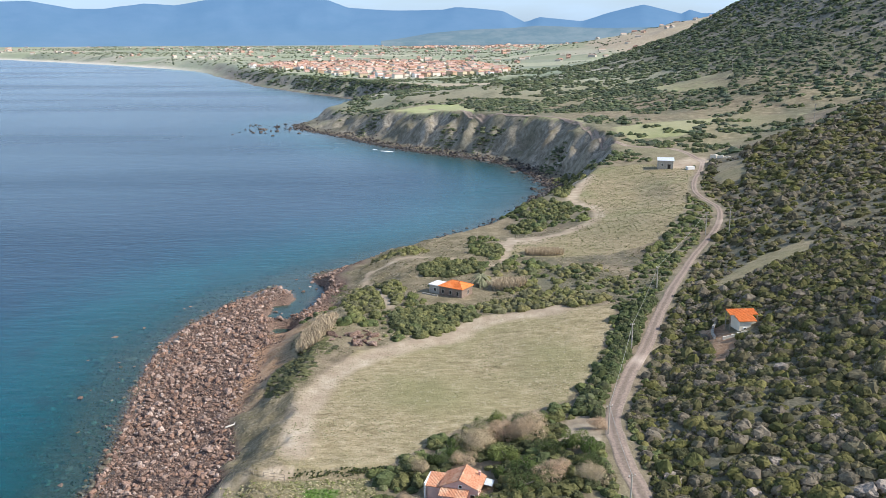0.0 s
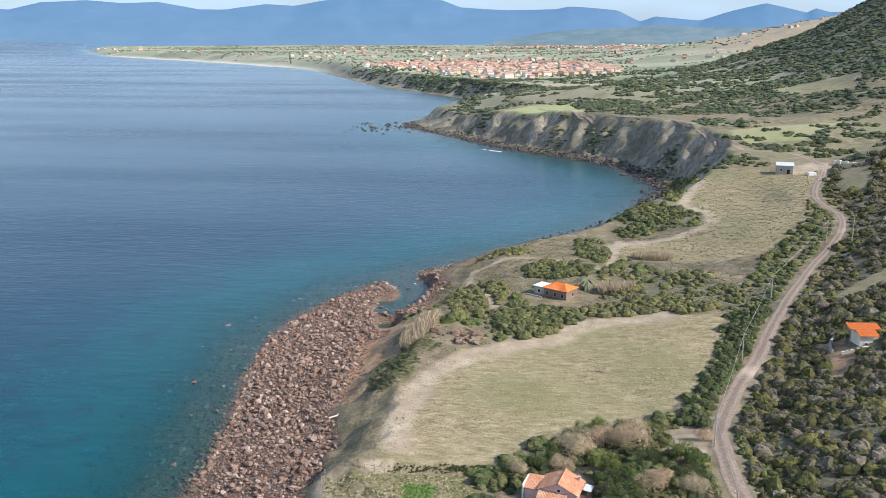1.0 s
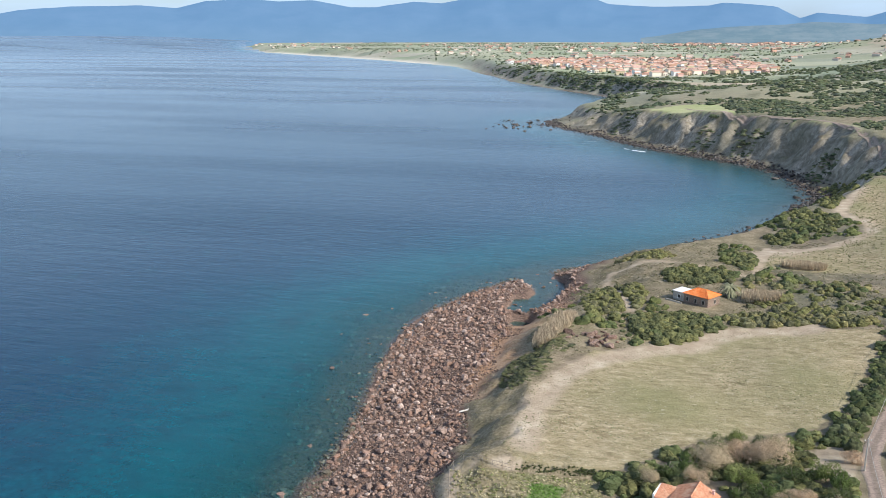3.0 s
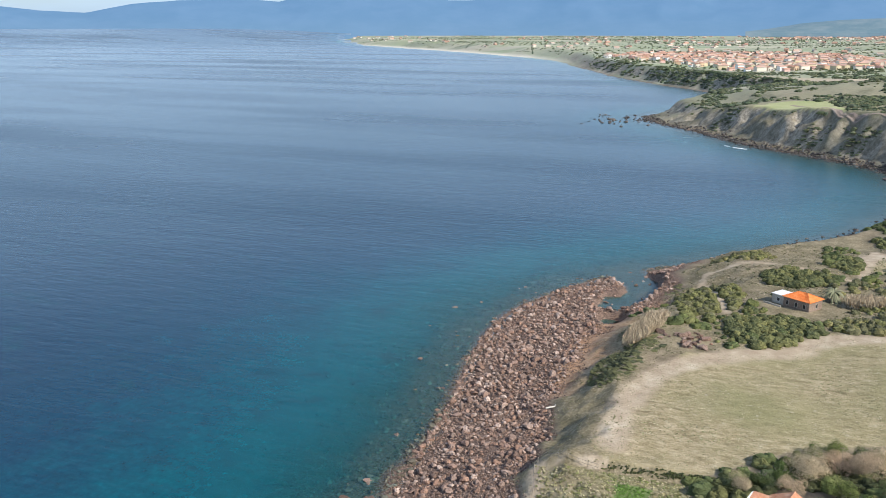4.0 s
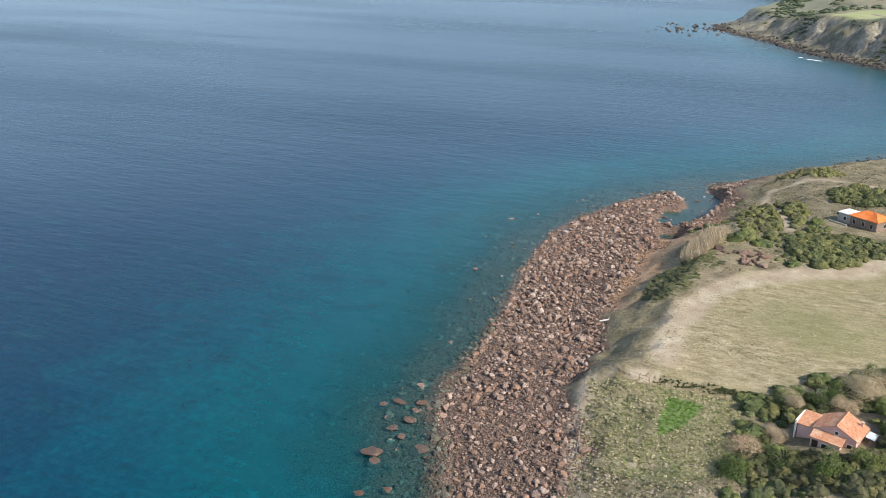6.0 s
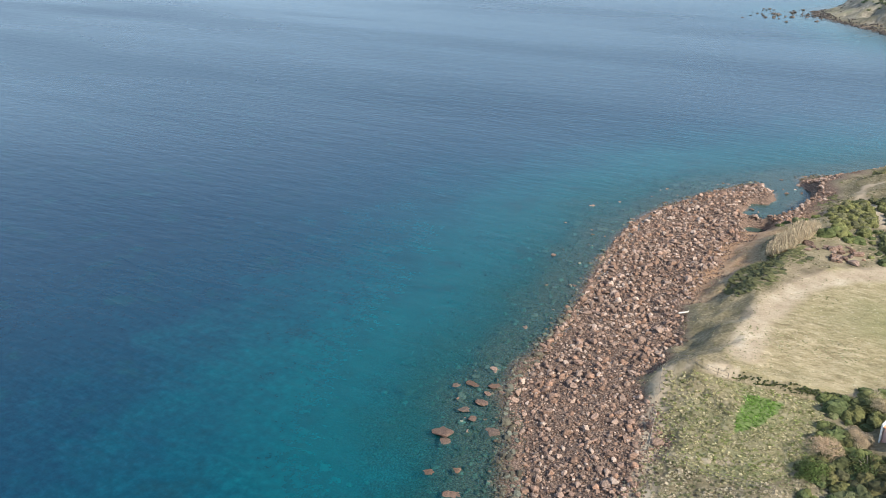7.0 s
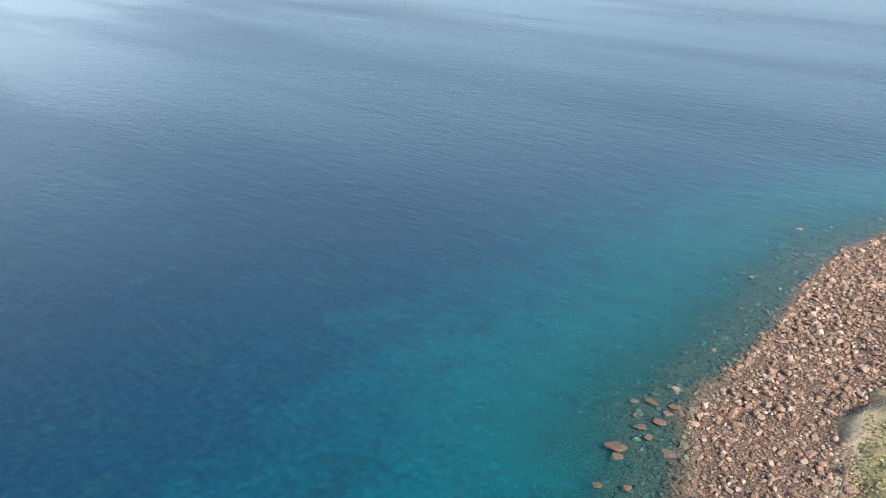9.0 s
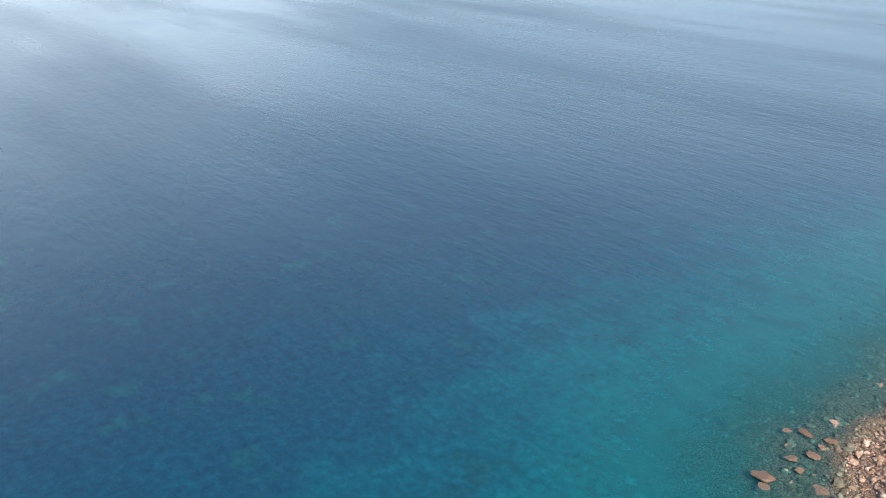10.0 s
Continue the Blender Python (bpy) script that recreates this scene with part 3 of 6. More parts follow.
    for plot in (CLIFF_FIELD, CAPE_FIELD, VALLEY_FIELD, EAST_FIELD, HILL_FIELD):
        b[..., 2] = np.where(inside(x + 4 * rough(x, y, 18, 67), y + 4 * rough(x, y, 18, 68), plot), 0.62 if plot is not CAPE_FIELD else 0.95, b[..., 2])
    # from 330 m outward the ground is tinted greener, in place of distance haze
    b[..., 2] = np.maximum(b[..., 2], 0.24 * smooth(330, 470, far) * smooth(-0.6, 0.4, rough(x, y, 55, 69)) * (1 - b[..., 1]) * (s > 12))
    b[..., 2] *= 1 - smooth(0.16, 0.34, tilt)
    a[..., 1] = np.where(inside(jx, jy, TAN_FIELD), 0.75, np.where(inside(jx, jy, BACK_FIELD), 0.7, a[..., 1]))
    soil = np.where(inside(jx, jy, YARD), 0.75, soil)
    sand = smooth(1500, 1900, y) * smooth(wide + 10, wide - 5, s) * (s > -30)
    return a, b, turf, soil, sand


def sheet(name, turns, reach, lift, mat, attributes, keep=None):
    """A sheet in rings round the eye's foot: turns in degrees clockwise from ahead, reach in metres."""
    t, r = np.meshgrid(np.radians(turns), reach, indexing="ij")
    x, y = r * np.sin(t), r * np.cos(t)
    z = lift(x, y)
    i = np.arange(x.size).reshape(x.shape)
    faces = np.stack([i[:-1, :-1], i[1:, :-1], i[1:, 1:], i[:-1, 1:]], -1).reshape(-1, 4)
    if keep is not None:
        faces = faces[keep(x, y).ravel()[faces].any(1)]
    used, flat = np.unique(faces, return_inverse=True)
    faces = flat.reshape(-1, 4)
    co = np.stack([x, y, z], -1).reshape(-1, 3)[used]
    me = mesh_of(name, co, faces, mat, smooth_=True)
    for key, values in attributes(co[:, 0], co[:, 1], co[:, 2]).items():
        if values.ndim == 1:
            me.attributes.new(key, "FLOAT", "POINT").data.foreach_set("value", values.astype(np.float32))
        else:
            me.attributes.new(key, "FLOAT_COLOR", "POINT").data.foreach_set("color", values.astype(np.float32).ravel())
    return new(name, me)


def mesh_of(name, co, faces, mat, hue=None, smooth_=False):
    """A mesh from arrays of corners and of faces that all have as many sides."""
    me = bpy.data.meshes.new(name)
    sides = faces.shape[1]
    me.vertices.add(len(co))
    me.vertices.foreach_set("co", np.ascontiguousarray(co, np.float32).ravel())
    me.loops.add(faces.size)
    me.loops.foreach_set("vertex_index", np.ascontiguousarray(faces, np.int32).ravel())
    me.polygons.add(len(faces))
    me.polygons.foreach_set("loop_start", np.arange(0, faces.size, sides, dtype=np.int32))
    me.polygons.foreach_set("use_smooth", np.full(len(faces), smooth_))
    me.update(calc_edges=True)
    if hue is not None:
        full = np.ones((len(co), 4), np.float32)
        full[:, :3] = hue
        me.attributes.new("hue", "FLOAT_COLOR", "POINT").data.foreach_set("color", full.ravel())
    me.materials.append(mat)
    return me


def ground_cover(x, y, z):
    a, b, turf, soil, sand = cover(x, y, z)
    return {"cover": a, "cover_far": b, "turf": turf, "soil": soil, "sand": sand}


TURNS = np.concatenate([np.arange(-180, -92, 4.0), np.arange(-92, -40, 0.5), np.arange(-40, 34, 0.25), np.arange(34, 181, 3.5), [180.0]])
REACH = np.concatenate([[0.0, 15, 30, 45, 60, 70], np.geomspace(78, 420, 330), np.geomspace(423, 720, 140), np.geomspace(726, 4900, 210)])
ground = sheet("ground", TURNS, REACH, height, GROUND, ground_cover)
tagged(ground, "dry coastal grassland, scrub soil and eroded earth banks", "ground", kind="structure")


def sea_level(x, y):
    """Flat; the far bay climbs a few metres towards the horizon, which lies nearer here than in nature."""
    return 33.0 * smooth(2700, 4300, np.hypot(x, y)) * smooth(-0.4, -0.62, x / np.maximum(np.hypot(x, y), 1)) + 16.0 * smooth(2700, 4300, np.hypot(x, y))


SEA_TURNS = np.concatenate([np.arange(-180, -96, 6.0), np.arange(-96, 12, 0.4), [14, 20, 30, 45, 60, 80, 110, 140, 160, 180]])
SEA_REACH = np.concatenate([[0.0, 30, 50, 65], np.geomspace(75, 420, 220), np.geomspace(426, 4880, 130)])
sea = sheet("water", SEA_TURNS, SEA_REACH, sea_level, WATER, lambda x, y, z: {"depth": np.maximum(-height(x, y), 0.0) + 0.0},
            keep=lambda x, y: height(x, y) < 0.9)
tagged(sea, "clear sea, turquoise over the shallows and deep blue offshore", "sea", kind="structure")
sea.visible_shadow = False


def mountains(skyline, near, deep, foot, mat, label, fine, lumps):
    """A range round part of the horizon: turn and height of its crest in degrees."""
    skyline = np.array(skyline)
    turns, rows = np.arange(skyline[0, 0], skyline[-1, 0] + 0.1, 0.25), np.linspace(0, 1, 22)
    t, k = np.meshgrid(np.radians(turns), rows, indexing="ij")
    r = near + deep * k
    x, y = r * np.sin(t), r * np.cos(t)
    crest = np.interp(np.degrees(t), skyline[:, 0], skyline[:, 1]) + fine * rough(np.degrees(t), 0 * t, 2.2, 71)
    top = 70 + (near + deep) * np.tan(np.radians(crest))
    z = foot + (top - foot) * k ** 1.25 + lumps * np.sin(np.pi * k) * (0.6 - 1.4 * np.abs(rough(x, y, 520, 72)) + 0.25 * rough(x, y, 90, 73))
    z[:, 0] = -20
    i = np.arange(x.size).reshape(x.shape)
    faces = np.stack([i[:-1, :-1], i[1:, :-1], i[1:, 1:], i[:-1, 1:]], -1).reshape(-1, 4)
    ob = new("backdrop", mesh_of("backdrop", np.stack([x, y, z], -1).reshape(-1, 3), faces, mat, smooth_=True))
    tagged(ob, label, "mountains", kind="structure")


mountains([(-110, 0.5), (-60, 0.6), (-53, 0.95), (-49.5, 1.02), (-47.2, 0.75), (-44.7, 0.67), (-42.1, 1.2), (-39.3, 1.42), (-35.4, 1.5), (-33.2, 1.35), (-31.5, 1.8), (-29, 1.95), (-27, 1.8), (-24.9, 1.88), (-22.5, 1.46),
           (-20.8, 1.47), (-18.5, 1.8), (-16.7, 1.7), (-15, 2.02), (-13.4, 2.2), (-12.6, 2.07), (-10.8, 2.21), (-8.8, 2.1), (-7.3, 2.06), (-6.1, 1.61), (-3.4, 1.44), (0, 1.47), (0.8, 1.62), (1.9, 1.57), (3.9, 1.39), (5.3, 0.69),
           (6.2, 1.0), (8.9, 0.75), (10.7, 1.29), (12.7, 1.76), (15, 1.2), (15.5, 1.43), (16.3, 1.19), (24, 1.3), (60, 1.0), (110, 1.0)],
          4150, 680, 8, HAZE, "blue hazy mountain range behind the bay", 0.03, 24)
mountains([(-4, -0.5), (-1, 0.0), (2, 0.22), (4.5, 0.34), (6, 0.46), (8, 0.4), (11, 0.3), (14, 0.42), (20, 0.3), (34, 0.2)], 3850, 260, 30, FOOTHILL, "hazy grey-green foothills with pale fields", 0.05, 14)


def ribbon(name, line, half, mat, label, lift=0.06, taper=0.0):
    """A way laid on the ground, a little crowned, with frayed edges."""
    p = curve_through(line, 16)
    d = np.gradient(p, axis=0)
    d /= np.linalg.norm(d, axis=1)[:, None]
    across = np.stack([d[:, 1], -d[:, 0]], 1)
    steps = np.linspace(-1, 1, 13)
    fray = (1 + 0.16 * rough(p[:, 0], p[:, 1], 4, 81)) * (1 - taper * smooth(140, 230, p[:, 1]))
    xy = p[:, None] + across[:, None] * (steps[None, :, None] * half * fray[:, None, None])
    z = height(xy[..., 0], xy[..., 1])
    z = z * 0.5 + z.mean(1, keepdims=True) * 0.5
    z = np.maximum(z, height(xy[..., 0], xy[..., 1])) + lift * (1.2 - np.abs(steps))
    z = z - 0.02 * np.exp(-((np.abs(steps) - 0.5) / 0.16) ** 2)
    z[:, [0, -1]] = height(xy[:, [0, -1], 0], xy[:, [0, -1], 1]) - 0.08
    i = np.arange(z.size).reshape(z.shape)
    faces = np.stack([i[:-1, :-1], i[:-1, 1:], i[1:, 1:], i[1:, :-1]], -1).reshape(-1, 4)
    me = mesh_of(name, np.concatenate([xy, z[..., None]], -1).reshape(-1, 3), faces[:, ::-1], mat, smooth_=True)
    me.attributes.new("across", "FLOAT", "POINT").data.foreach_set("value", np.tile(np.abs(steps), len(p)).astype(np.float32))
    return tagged(new(name, me), label, "dirt road", kind="structure")


ribbon("road", TRACK_LINE, 1.5, TRACK, "pale unpaved dirt road with wheel ruts", taper=0.3)
ribbon("road", BACK_TRACK, 1.7, TRACK, "narrow pale dirt track over the headland")


# ---------------------------------------------------------------- rocks
def ball(level):
    bm = bmesh.new()
    bmesh.ops.create_icosphere(bm, subdivisions=level, radius=1.0)
    co, faces = np.array([v.co for v in bm.verts]), np.array([[v.index for v in f.verts] for f in bm.faces])
    bm.free()
    return co, faces


def rock_shapes(count, level, seed):
    rng = np.random.default_rng(seed)
    co, faces = ball(level)
    shapes = []
    for _ in range(count):
        c = co.copy()
        for _ in range(7):  # broken faces
            way = rng.normal(size=3)
            way /= np.linalg.norm(way)
            cut = rng.uniform(0.45, 0.85)
            over = np.maximum(c @ way - cut, 0)
            c -= over[:, None] * way * 0.95
        c *= 1 + 0.09 * rng.normal(size=(len(c), 1))
        c *= (rng.uniform(0.85, 1.35), rng.uniform(0.75, 1.1), rng.uniform(0.5, 0.85))
        shapes.append(c)
    return shapes, faces


def spun(c, turn, tilt, size):
    m = np.array(Euler((tilt, tilt * 0.7, turn)).to_matrix())
    return (c * size) @ m.T


STONE_HUES = (0.9, 0.87, 0.88) * np.array([(0.33, 0.22, 0.165), (0.38, 0.265, 0.2), (0.22, 0.15, 0.115), (0.43, 0.315, 0.245), (0.31, 0.225, 0.175), (0.52, 0.405, 0.325), (0.27, 0.175, 0.125), (0.36, 0.225, 0.155)])


def strewn(spots, sizes, shapes, faces, seed, hues=STONE_HUES, sink=0.25, dark=None):
    """Arrays of many stones lying on the ground at the spots."""
    rng = np.random.default_rng(seed)
    z = height(spots[:, 0], spots[:, 1])
    all_co, all_faces, all_hue, start = [], [], [], 0
    for k, ((x, y), size) in enumerate(zip(spots, sizes)):
        c = spun(shapes[rng.integers(len(shapes))], rng.uniform(0, 6.3), rng.normal() * 0.35, size)
        all_co.append(c + (x, y, z[k] + size * (0.55 - sink) + 0.25 * size * rng.uniform(-0.6, 1.0)))
        all_faces.append(faces + start)
        h = hues[rng.integers(len(hues))] * rng.uniform(0.8, 1.1)
        if dark is not None:
            h = h * dark[k]
        all_hue.append(np.tile(h, (len(c), 1)))
        start += len(c)
    return np.concatenate(all_co), np.concatenate(all_faces), np.concatenate(all_hue)


def beach_spots(count, seed, low, high, wet=0.0, y0=70.0, y1=262.0):
    """Spots on the rocky shore, by how far inland they lie against the beach's width."""
    rng = np.random.default_rng(seed)
    xy = np.stack([rng.uniform(-95, -18, count), rng.uniform(y0, y1, count)], 1)
    s, wide = inland(xy[:, 0], xy[:, 1]), beach_width(xy[:, 0], xy[:, 1])
    k = s / wide
    pool = pool_of(xy[:, 0], xy[:, 1]) > 0.2
    return xy[(k > low + (0.08 + 0.12 * smooth(165, 200, xy[:, 1])) * rough(xy[:, 0], xy[:, 1], 6, 47) + 0.03 * (xy[:, 1] > 190)) & (k < high - 0.06 * smooth(125, 150, xy[:, 1]) + 0.1 * rough(xy[:, 0], xy[:, 1], 5, 48)) & (s > -40) & ~(pool & (rng.uniform(size=count) < 0.88))]


COARSE, COARSE_FACES = rock_shapes(10, 3, 5)
SMALL, SMALL_FACES = rock_shapes(12, 2, 6)
rng = np.random.default_rng(12)
spots = beach_spots(40000, 21, -0.05, 1.0)
sizes = np.clip(0.14 + rng.exponential(0.155, len(spots)), 0.14, 0.9) * (0.78 + 0.12 * smooth(100, 150, spots[:, 1]))
for some, shapes in ((sizes > 0.3, (SMALL, SMALL_FACES)), (sizes <= 0.3, rock_shapes(12, 1, 7))):
    made = strewn(spots[some], sizes[some], *shapes, 31)
    tagged(new("boulders", mesh_of("boulders", made[0], made[1], ROCK, made[2])), "reddish brown beach boulders heaped along the shore", "boulders", kind="stuff")
spots = beach_spots(70000, 22, -0.04, 1.06)
sizes = rng.uniform(0.09, 0.22, len(spots))
# hue darkened so the cobbles read as shadow between the boulders
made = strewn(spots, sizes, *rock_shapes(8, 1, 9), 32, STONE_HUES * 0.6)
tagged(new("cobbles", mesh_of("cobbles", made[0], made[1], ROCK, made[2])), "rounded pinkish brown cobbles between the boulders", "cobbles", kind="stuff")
# stones on the sea bed
spots = beach_spots(60000, 23, -2.4, 0.0)
keep = rng.uniform(size=len(spots)) < np.exp(inland(spots[:, 0], spots[:, 1]) / 9)
spots = spots[keep]
sizes = np.clip(0.16 + rng.exponential(0.13, len(spots)), 0.16, 0.8)
made = strewn(spots, sizes, *rock_shapes(8, 1, 10), 33, STONE_HUES * (0.42, 0.56, 0.54), 0.6)
tagged(new("sea_bed_stones", mesh_of("sea_bed_stones", made[0], made[1], ROCK, made[2])), "stones on the sea bed under clear shallow water", "stones", kind="stuff")
# large single boulders, on the beach and awash
BIG = [mesh_of("boulder", c, COARSE_FACES, ROCK, STONE_HUES[(0, 1, 2, 4, 6, 7)[k % 6]] * (0.7 + 0.03 * k)) for k, c in enumerate(COARSE)]


WET = [mesh_of("boulder", c, COARSE_FACES, ROCK, STONE_HUES[(0, 4, 6, 7)[k % 4]] * 0.55) for k, c in enumerate(COARSE)]


def boulder(x, y, size, k, turn, flat=1.0, label="large reddish brown boulder on the rocky shore", group="shore boulders"):
    ob = new("boulder", BIG[k % 10])
    ob.location = (x, y, float(height(np.array([x]), np.array([y]))[0]) + size * 0.3 * flat)
    ob.rotation_euler = (0.1 * (k % 3 - 1), 0.12 * (k % 4 - 1.5), turn)
    ob.scale = (size, size, size * flat)
    return tagged(ob, label, "boulder", group)


spots = beach_spots(1400, 24, -0.04, 0.98)[:165]
for k, (x, y) in enumerate(spots):
    boulder(float(x), float(y), 0.34 + 0.55 * float(rng.uniform()) ** 2.5, k, float(rng.uniform(0, 6.3)), 0.85)
spots = beach_spots(1900, 25, -0.55, -0.02)[:130]
for k, (x, y) in enumerate(spots):
    boulder(float(x), float(y), 0.35 + 0.6 * float(rng.uniform()) ** 2, k + 3, float(rng.uniform(0, 6.3)), 0.6, "brown boulder standing awash in shallow water", "boulders awash").location.z = -0.1 - 0.3 * float(rng.uniform())
for k, (x, y, size) in enumerate(((-55.9, 88.3, 1.75), (-54.4, 86.3, 0.8), (-73.4, 103.7, 1.5), (-67.7, 96.5, 1.9), (-63.7, 98.8, 1.0), (-61.3, 100.4, 0.75), (-59, 102.2, 0.95), (-56.2, 103.7, 1.0), (-55.2, 98.3, 1.05), (-56.5, 95.2, 0.95), (-54.2, 93.5, 0.85), (-50.2, 92, 1.2), (-52.8, 79.4, 0.8), (-49.5, 81.8, 0.8), (-47.6, 76.9, 1.2))):
    ob = boulder(x, y, size * 1.25, k, k * 2.1, 0.36, "flat-topped brown rock just breaking the clear shallow water", "boulders awash")
    ob.data = WET[k % 10]
    ob.location.z = -0.3 - 0.5 * size if x < -62 else -0.12


def surf(x, y, wide, deep, turn, seed):
    """A lick of white water at the foot of the cliff."""
    t = np.linspace(0, 2 * np.pi, 41)[:-1]
    r = 1 + 0.45 * rough(np.cos(t) * 3, np.sin(t) * 3, 1.2, seed)
    u, v = wide * np.cos(t) * r, deep * np.sin(t) * r
    c, s = math.cos(turn), math.sin(turn)
    rim = np.stack([x + u * c - v * s, y + u * s + v * c, 0 * u + 0.05], 1)
    mid = rim * (0.55, 0.55, 0) + np.array([x, y, 0]) * 0.45 + (0, 0, 0.13)
    co = np.concatenate([rim, mid, [(x, y, 0.15)] * 40])
    k = np.arange(40)
    faces = np.concatenate([np.stack([k + 40 * j, (k + 1) % 40 + 40 * j, (k + 1) % 40 + 40 * j + 40, k + 40 * j + 40], 1) for j in range(2)])
    tagged(new("surf", mesh_of("surf", co, faces, FOAM, smooth_=True)), "thin white surf breaking at the cliff's foot", "surf", "licks of surf")


surf(-34, 524.5, 5.5, 1.2, -0.55, 3)
surf(-42, 532, 2.2, 0.7, -0.6, 5)
surf(12, 500.5, 1.8, 0.6, -0.8, 6)


# ---------------------------------------------------------------- scrub
def leaf_dome(count, leaf, seed, width=1.0, tall=0.75, lumps=5, core=True, up=0.3, rings=4, sides=8):
    """A bush of radius about 1: a lumpy cushion of close twigs with leaf clumps standing out of it, or leaf clumps alone. Quads."""
    rng = np.random.default_rng(seed)
    if core:
        lobe = rng.normal(size=(lumps + 2, 3)) * (1, 1, 0.5) + (0, 0, 0.35)
        lobe /= np.linalg.norm(lobe, axis=1)[:, None]
        reach = rng.uniform(0.22, 0.46, lumps + 2)

        def radius(d):
            return 0.6 + (reach * np.exp(-5.0 * (1 - d @ lobe.T))).max(1)

        az, el = np.meshgrid(np.arange(sides) * 2 * np.pi / sides, np.radians(np.linspace(-12, 76, rings)), indexing="xy")
        az = az + (np.arange(rings) % 2)[:, None] * np.pi / sides + rng.normal(size=az.shape) * 0.12
        d = np.stack([np.cos(el) * np.cos(az), np.cos(el) * np.sin(az), np.sin(el)], -1).reshape(-1, 3)
        body = d * (radius(d) * rng.uniform(0.88, 1.08, len(d)))[:, None] * (width, width, tall)
        crown = radius(np.array([[0.0, 0.0, 1.0]]))[0] * tall
        body = np.concatenate([body, [(0, 0, crown)] * sides])
        k = np.arange(sides)
        net = np.concatenate([np.stack([j * sides + k, j * sides + (k + 1) % sides, (j + 1) * sides + (k + 1) % sides, (j + 1) * sides + k], 1) for j in range(rings)])
        way = rng.normal(size=(count, 3))
        way[:, 2] = np.abs(way[:, 2]) * 0.9 - 0.1
        way /= np.linalg.norm(way, axis=1)[:, None]
        at = way * (radius(way) * rng.uniform(0.92, 1.1, count))[:, None] * (width, width, tall)
    else:
        where = rng.normal(size=(lumps, 3)) * (0.42 * width, 0.42 * width, 0.16 * tall) + (0, 0, 0.36 * tall)
        size = rng.uniform(0.4, 0.68, lumps)
        pick = rng.integers(lumps, size=count)
        way = rng.normal(size=(count, 3))
        way[:, 2] = np.abs(way[:, 2]) * 1.1 - 0.25
        way /= np.linalg.norm(way, axis=1)[:, None]
        at = where[pick] + way * size[pick, None] * rng.uniform(0.72, 1.06, (count, 1)) * (width, width, tall)
    at[:, 2] = np.maximum(at[:, 2], 0.02)
    normal = way + rng.normal(size=(count, 3)) * 0.3 + (0, 0, up)
    normal /= np.linalg.norm(normal, axis=1)[:, None]
    side = np.cross(normal, rng.normal(size=(count, 3)))
    side /= np.linalg.norm(side, axis=1)[:, None]
    other = np.cross(normal, side)
    w, h = leaf * rng.uniform(0.7, 1.35, (count, 1)), leaf * rng.uniform(0.5, 1.0, (count, 1))
    bend = normal * leaf * 0.25
    quads = np.stack([at - side * w - bend, at - other * h, at + side * w - bend, at + other * h], 1).reshape(-1, 3)
    faces = np.arange(4 * count).reshape(-1, 4)
    if core:
        faces = np.concatenate([faces, net + len(quads)])
        quads = np.concatenate([quads, body])
    return quads, faces


def grown(spots, sizes, domes, hues, seed, tall=(0.8, 1.25)):
    """Arrays of many bushes standing on the ground."""
    rng = np.random.default_rng(seed)
    z = height(spots[:, 0], spots[:, 1])
    all_co, all_faces, all_hue, start = [], [], [], 0
    for k, ((x, y), size) in enumerate(zip(spots, sizes)):
        co, faces = domes[rng.integers(len(domes))]
        a = rng.uniform(0, 6.3)
        c, s = math.cos(a) * size, math.sin(a) * size
        h = size * rng.uniform(*tall)
        all_co.append(np.stack([co[:, 0] * c - co[:, 1] * s + x, co[:, 0] * s + co[:, 1] * c + y, co[:, 2] * h + z[k] - 0.08 * size], 1))
        all_faces.append(faces + start)
        hue = hues[rng.integers(len(hues))] * rng.uniform(0.8, 1.2)
        all_hue.append(np.repeat(hue[None] * rng.uniform(0.75, 1.25, (len(co) // 4 + 1, 1)), 4, 0)[:len(co)])
        start += len(co)
    return np.concatenate(all_co), np.concatenate(all_faces), np.concatenate(all_hue)


GREEN = 1.12 * np.array([(0.12, 0.14, 0.055), (0.1, 0.12, 0.05), (0.165, 0.18, 0.065), (0.135, 0.145, 0.07), (0.19, 0.19, 0.075)])
HEATH = 0.8 * np.array([(0.165, 0.155, 0.065), (0.11, 0.11, 0.05), (0.225, 0.195, 0.12), (0.21, 0.2, 0.065), (0.19, 0.165, 0.09), (0.255, 0.215, 0.15), (0.29, 0.245, 0.18), (0.15, 0.155, 0.055), (0.235, 0.215, 0.08)])
DRY = np.array([(0.46, 0.37, 0.25), (0.4, 0.32, 0.22), (0.52, 0.42, 0.29)])

FREE = [MEADOW, UPPER_FIELD, GARDEN, YARD, CLEARING, SIDE_FIELD]
LINES = [(curve_through(TRACK_LINE, 4), 2.1), (curve_through(BACK_TRACK, 4), 3.0)] + [(curve_through(p, 3), h + 0.6) for p, h in PATHS]
HOMES = [(2, 106, 6.2), (2, 195, 8.5), (56, 154, 4.5), (89, 341, 9), (-18, 166, 5.5), (113, 350, 7)]


def open_ground(xy, margin=0.0):
    """True where nothing but scrub stands."""
    x, y = xy[:, 0], xy[:, 1]
    ok = np.ones(len(x), bool)
    for plot in FREE:
        ok &= ~inside(x, y, plot)
    for line, half in LINES:
        ok &= line_distance(x, y, line)[0] > half + margin
    for hx, hy, r in HOMES:
        ok &= np.hypot(x - hx, y - hy) > r
    return ok


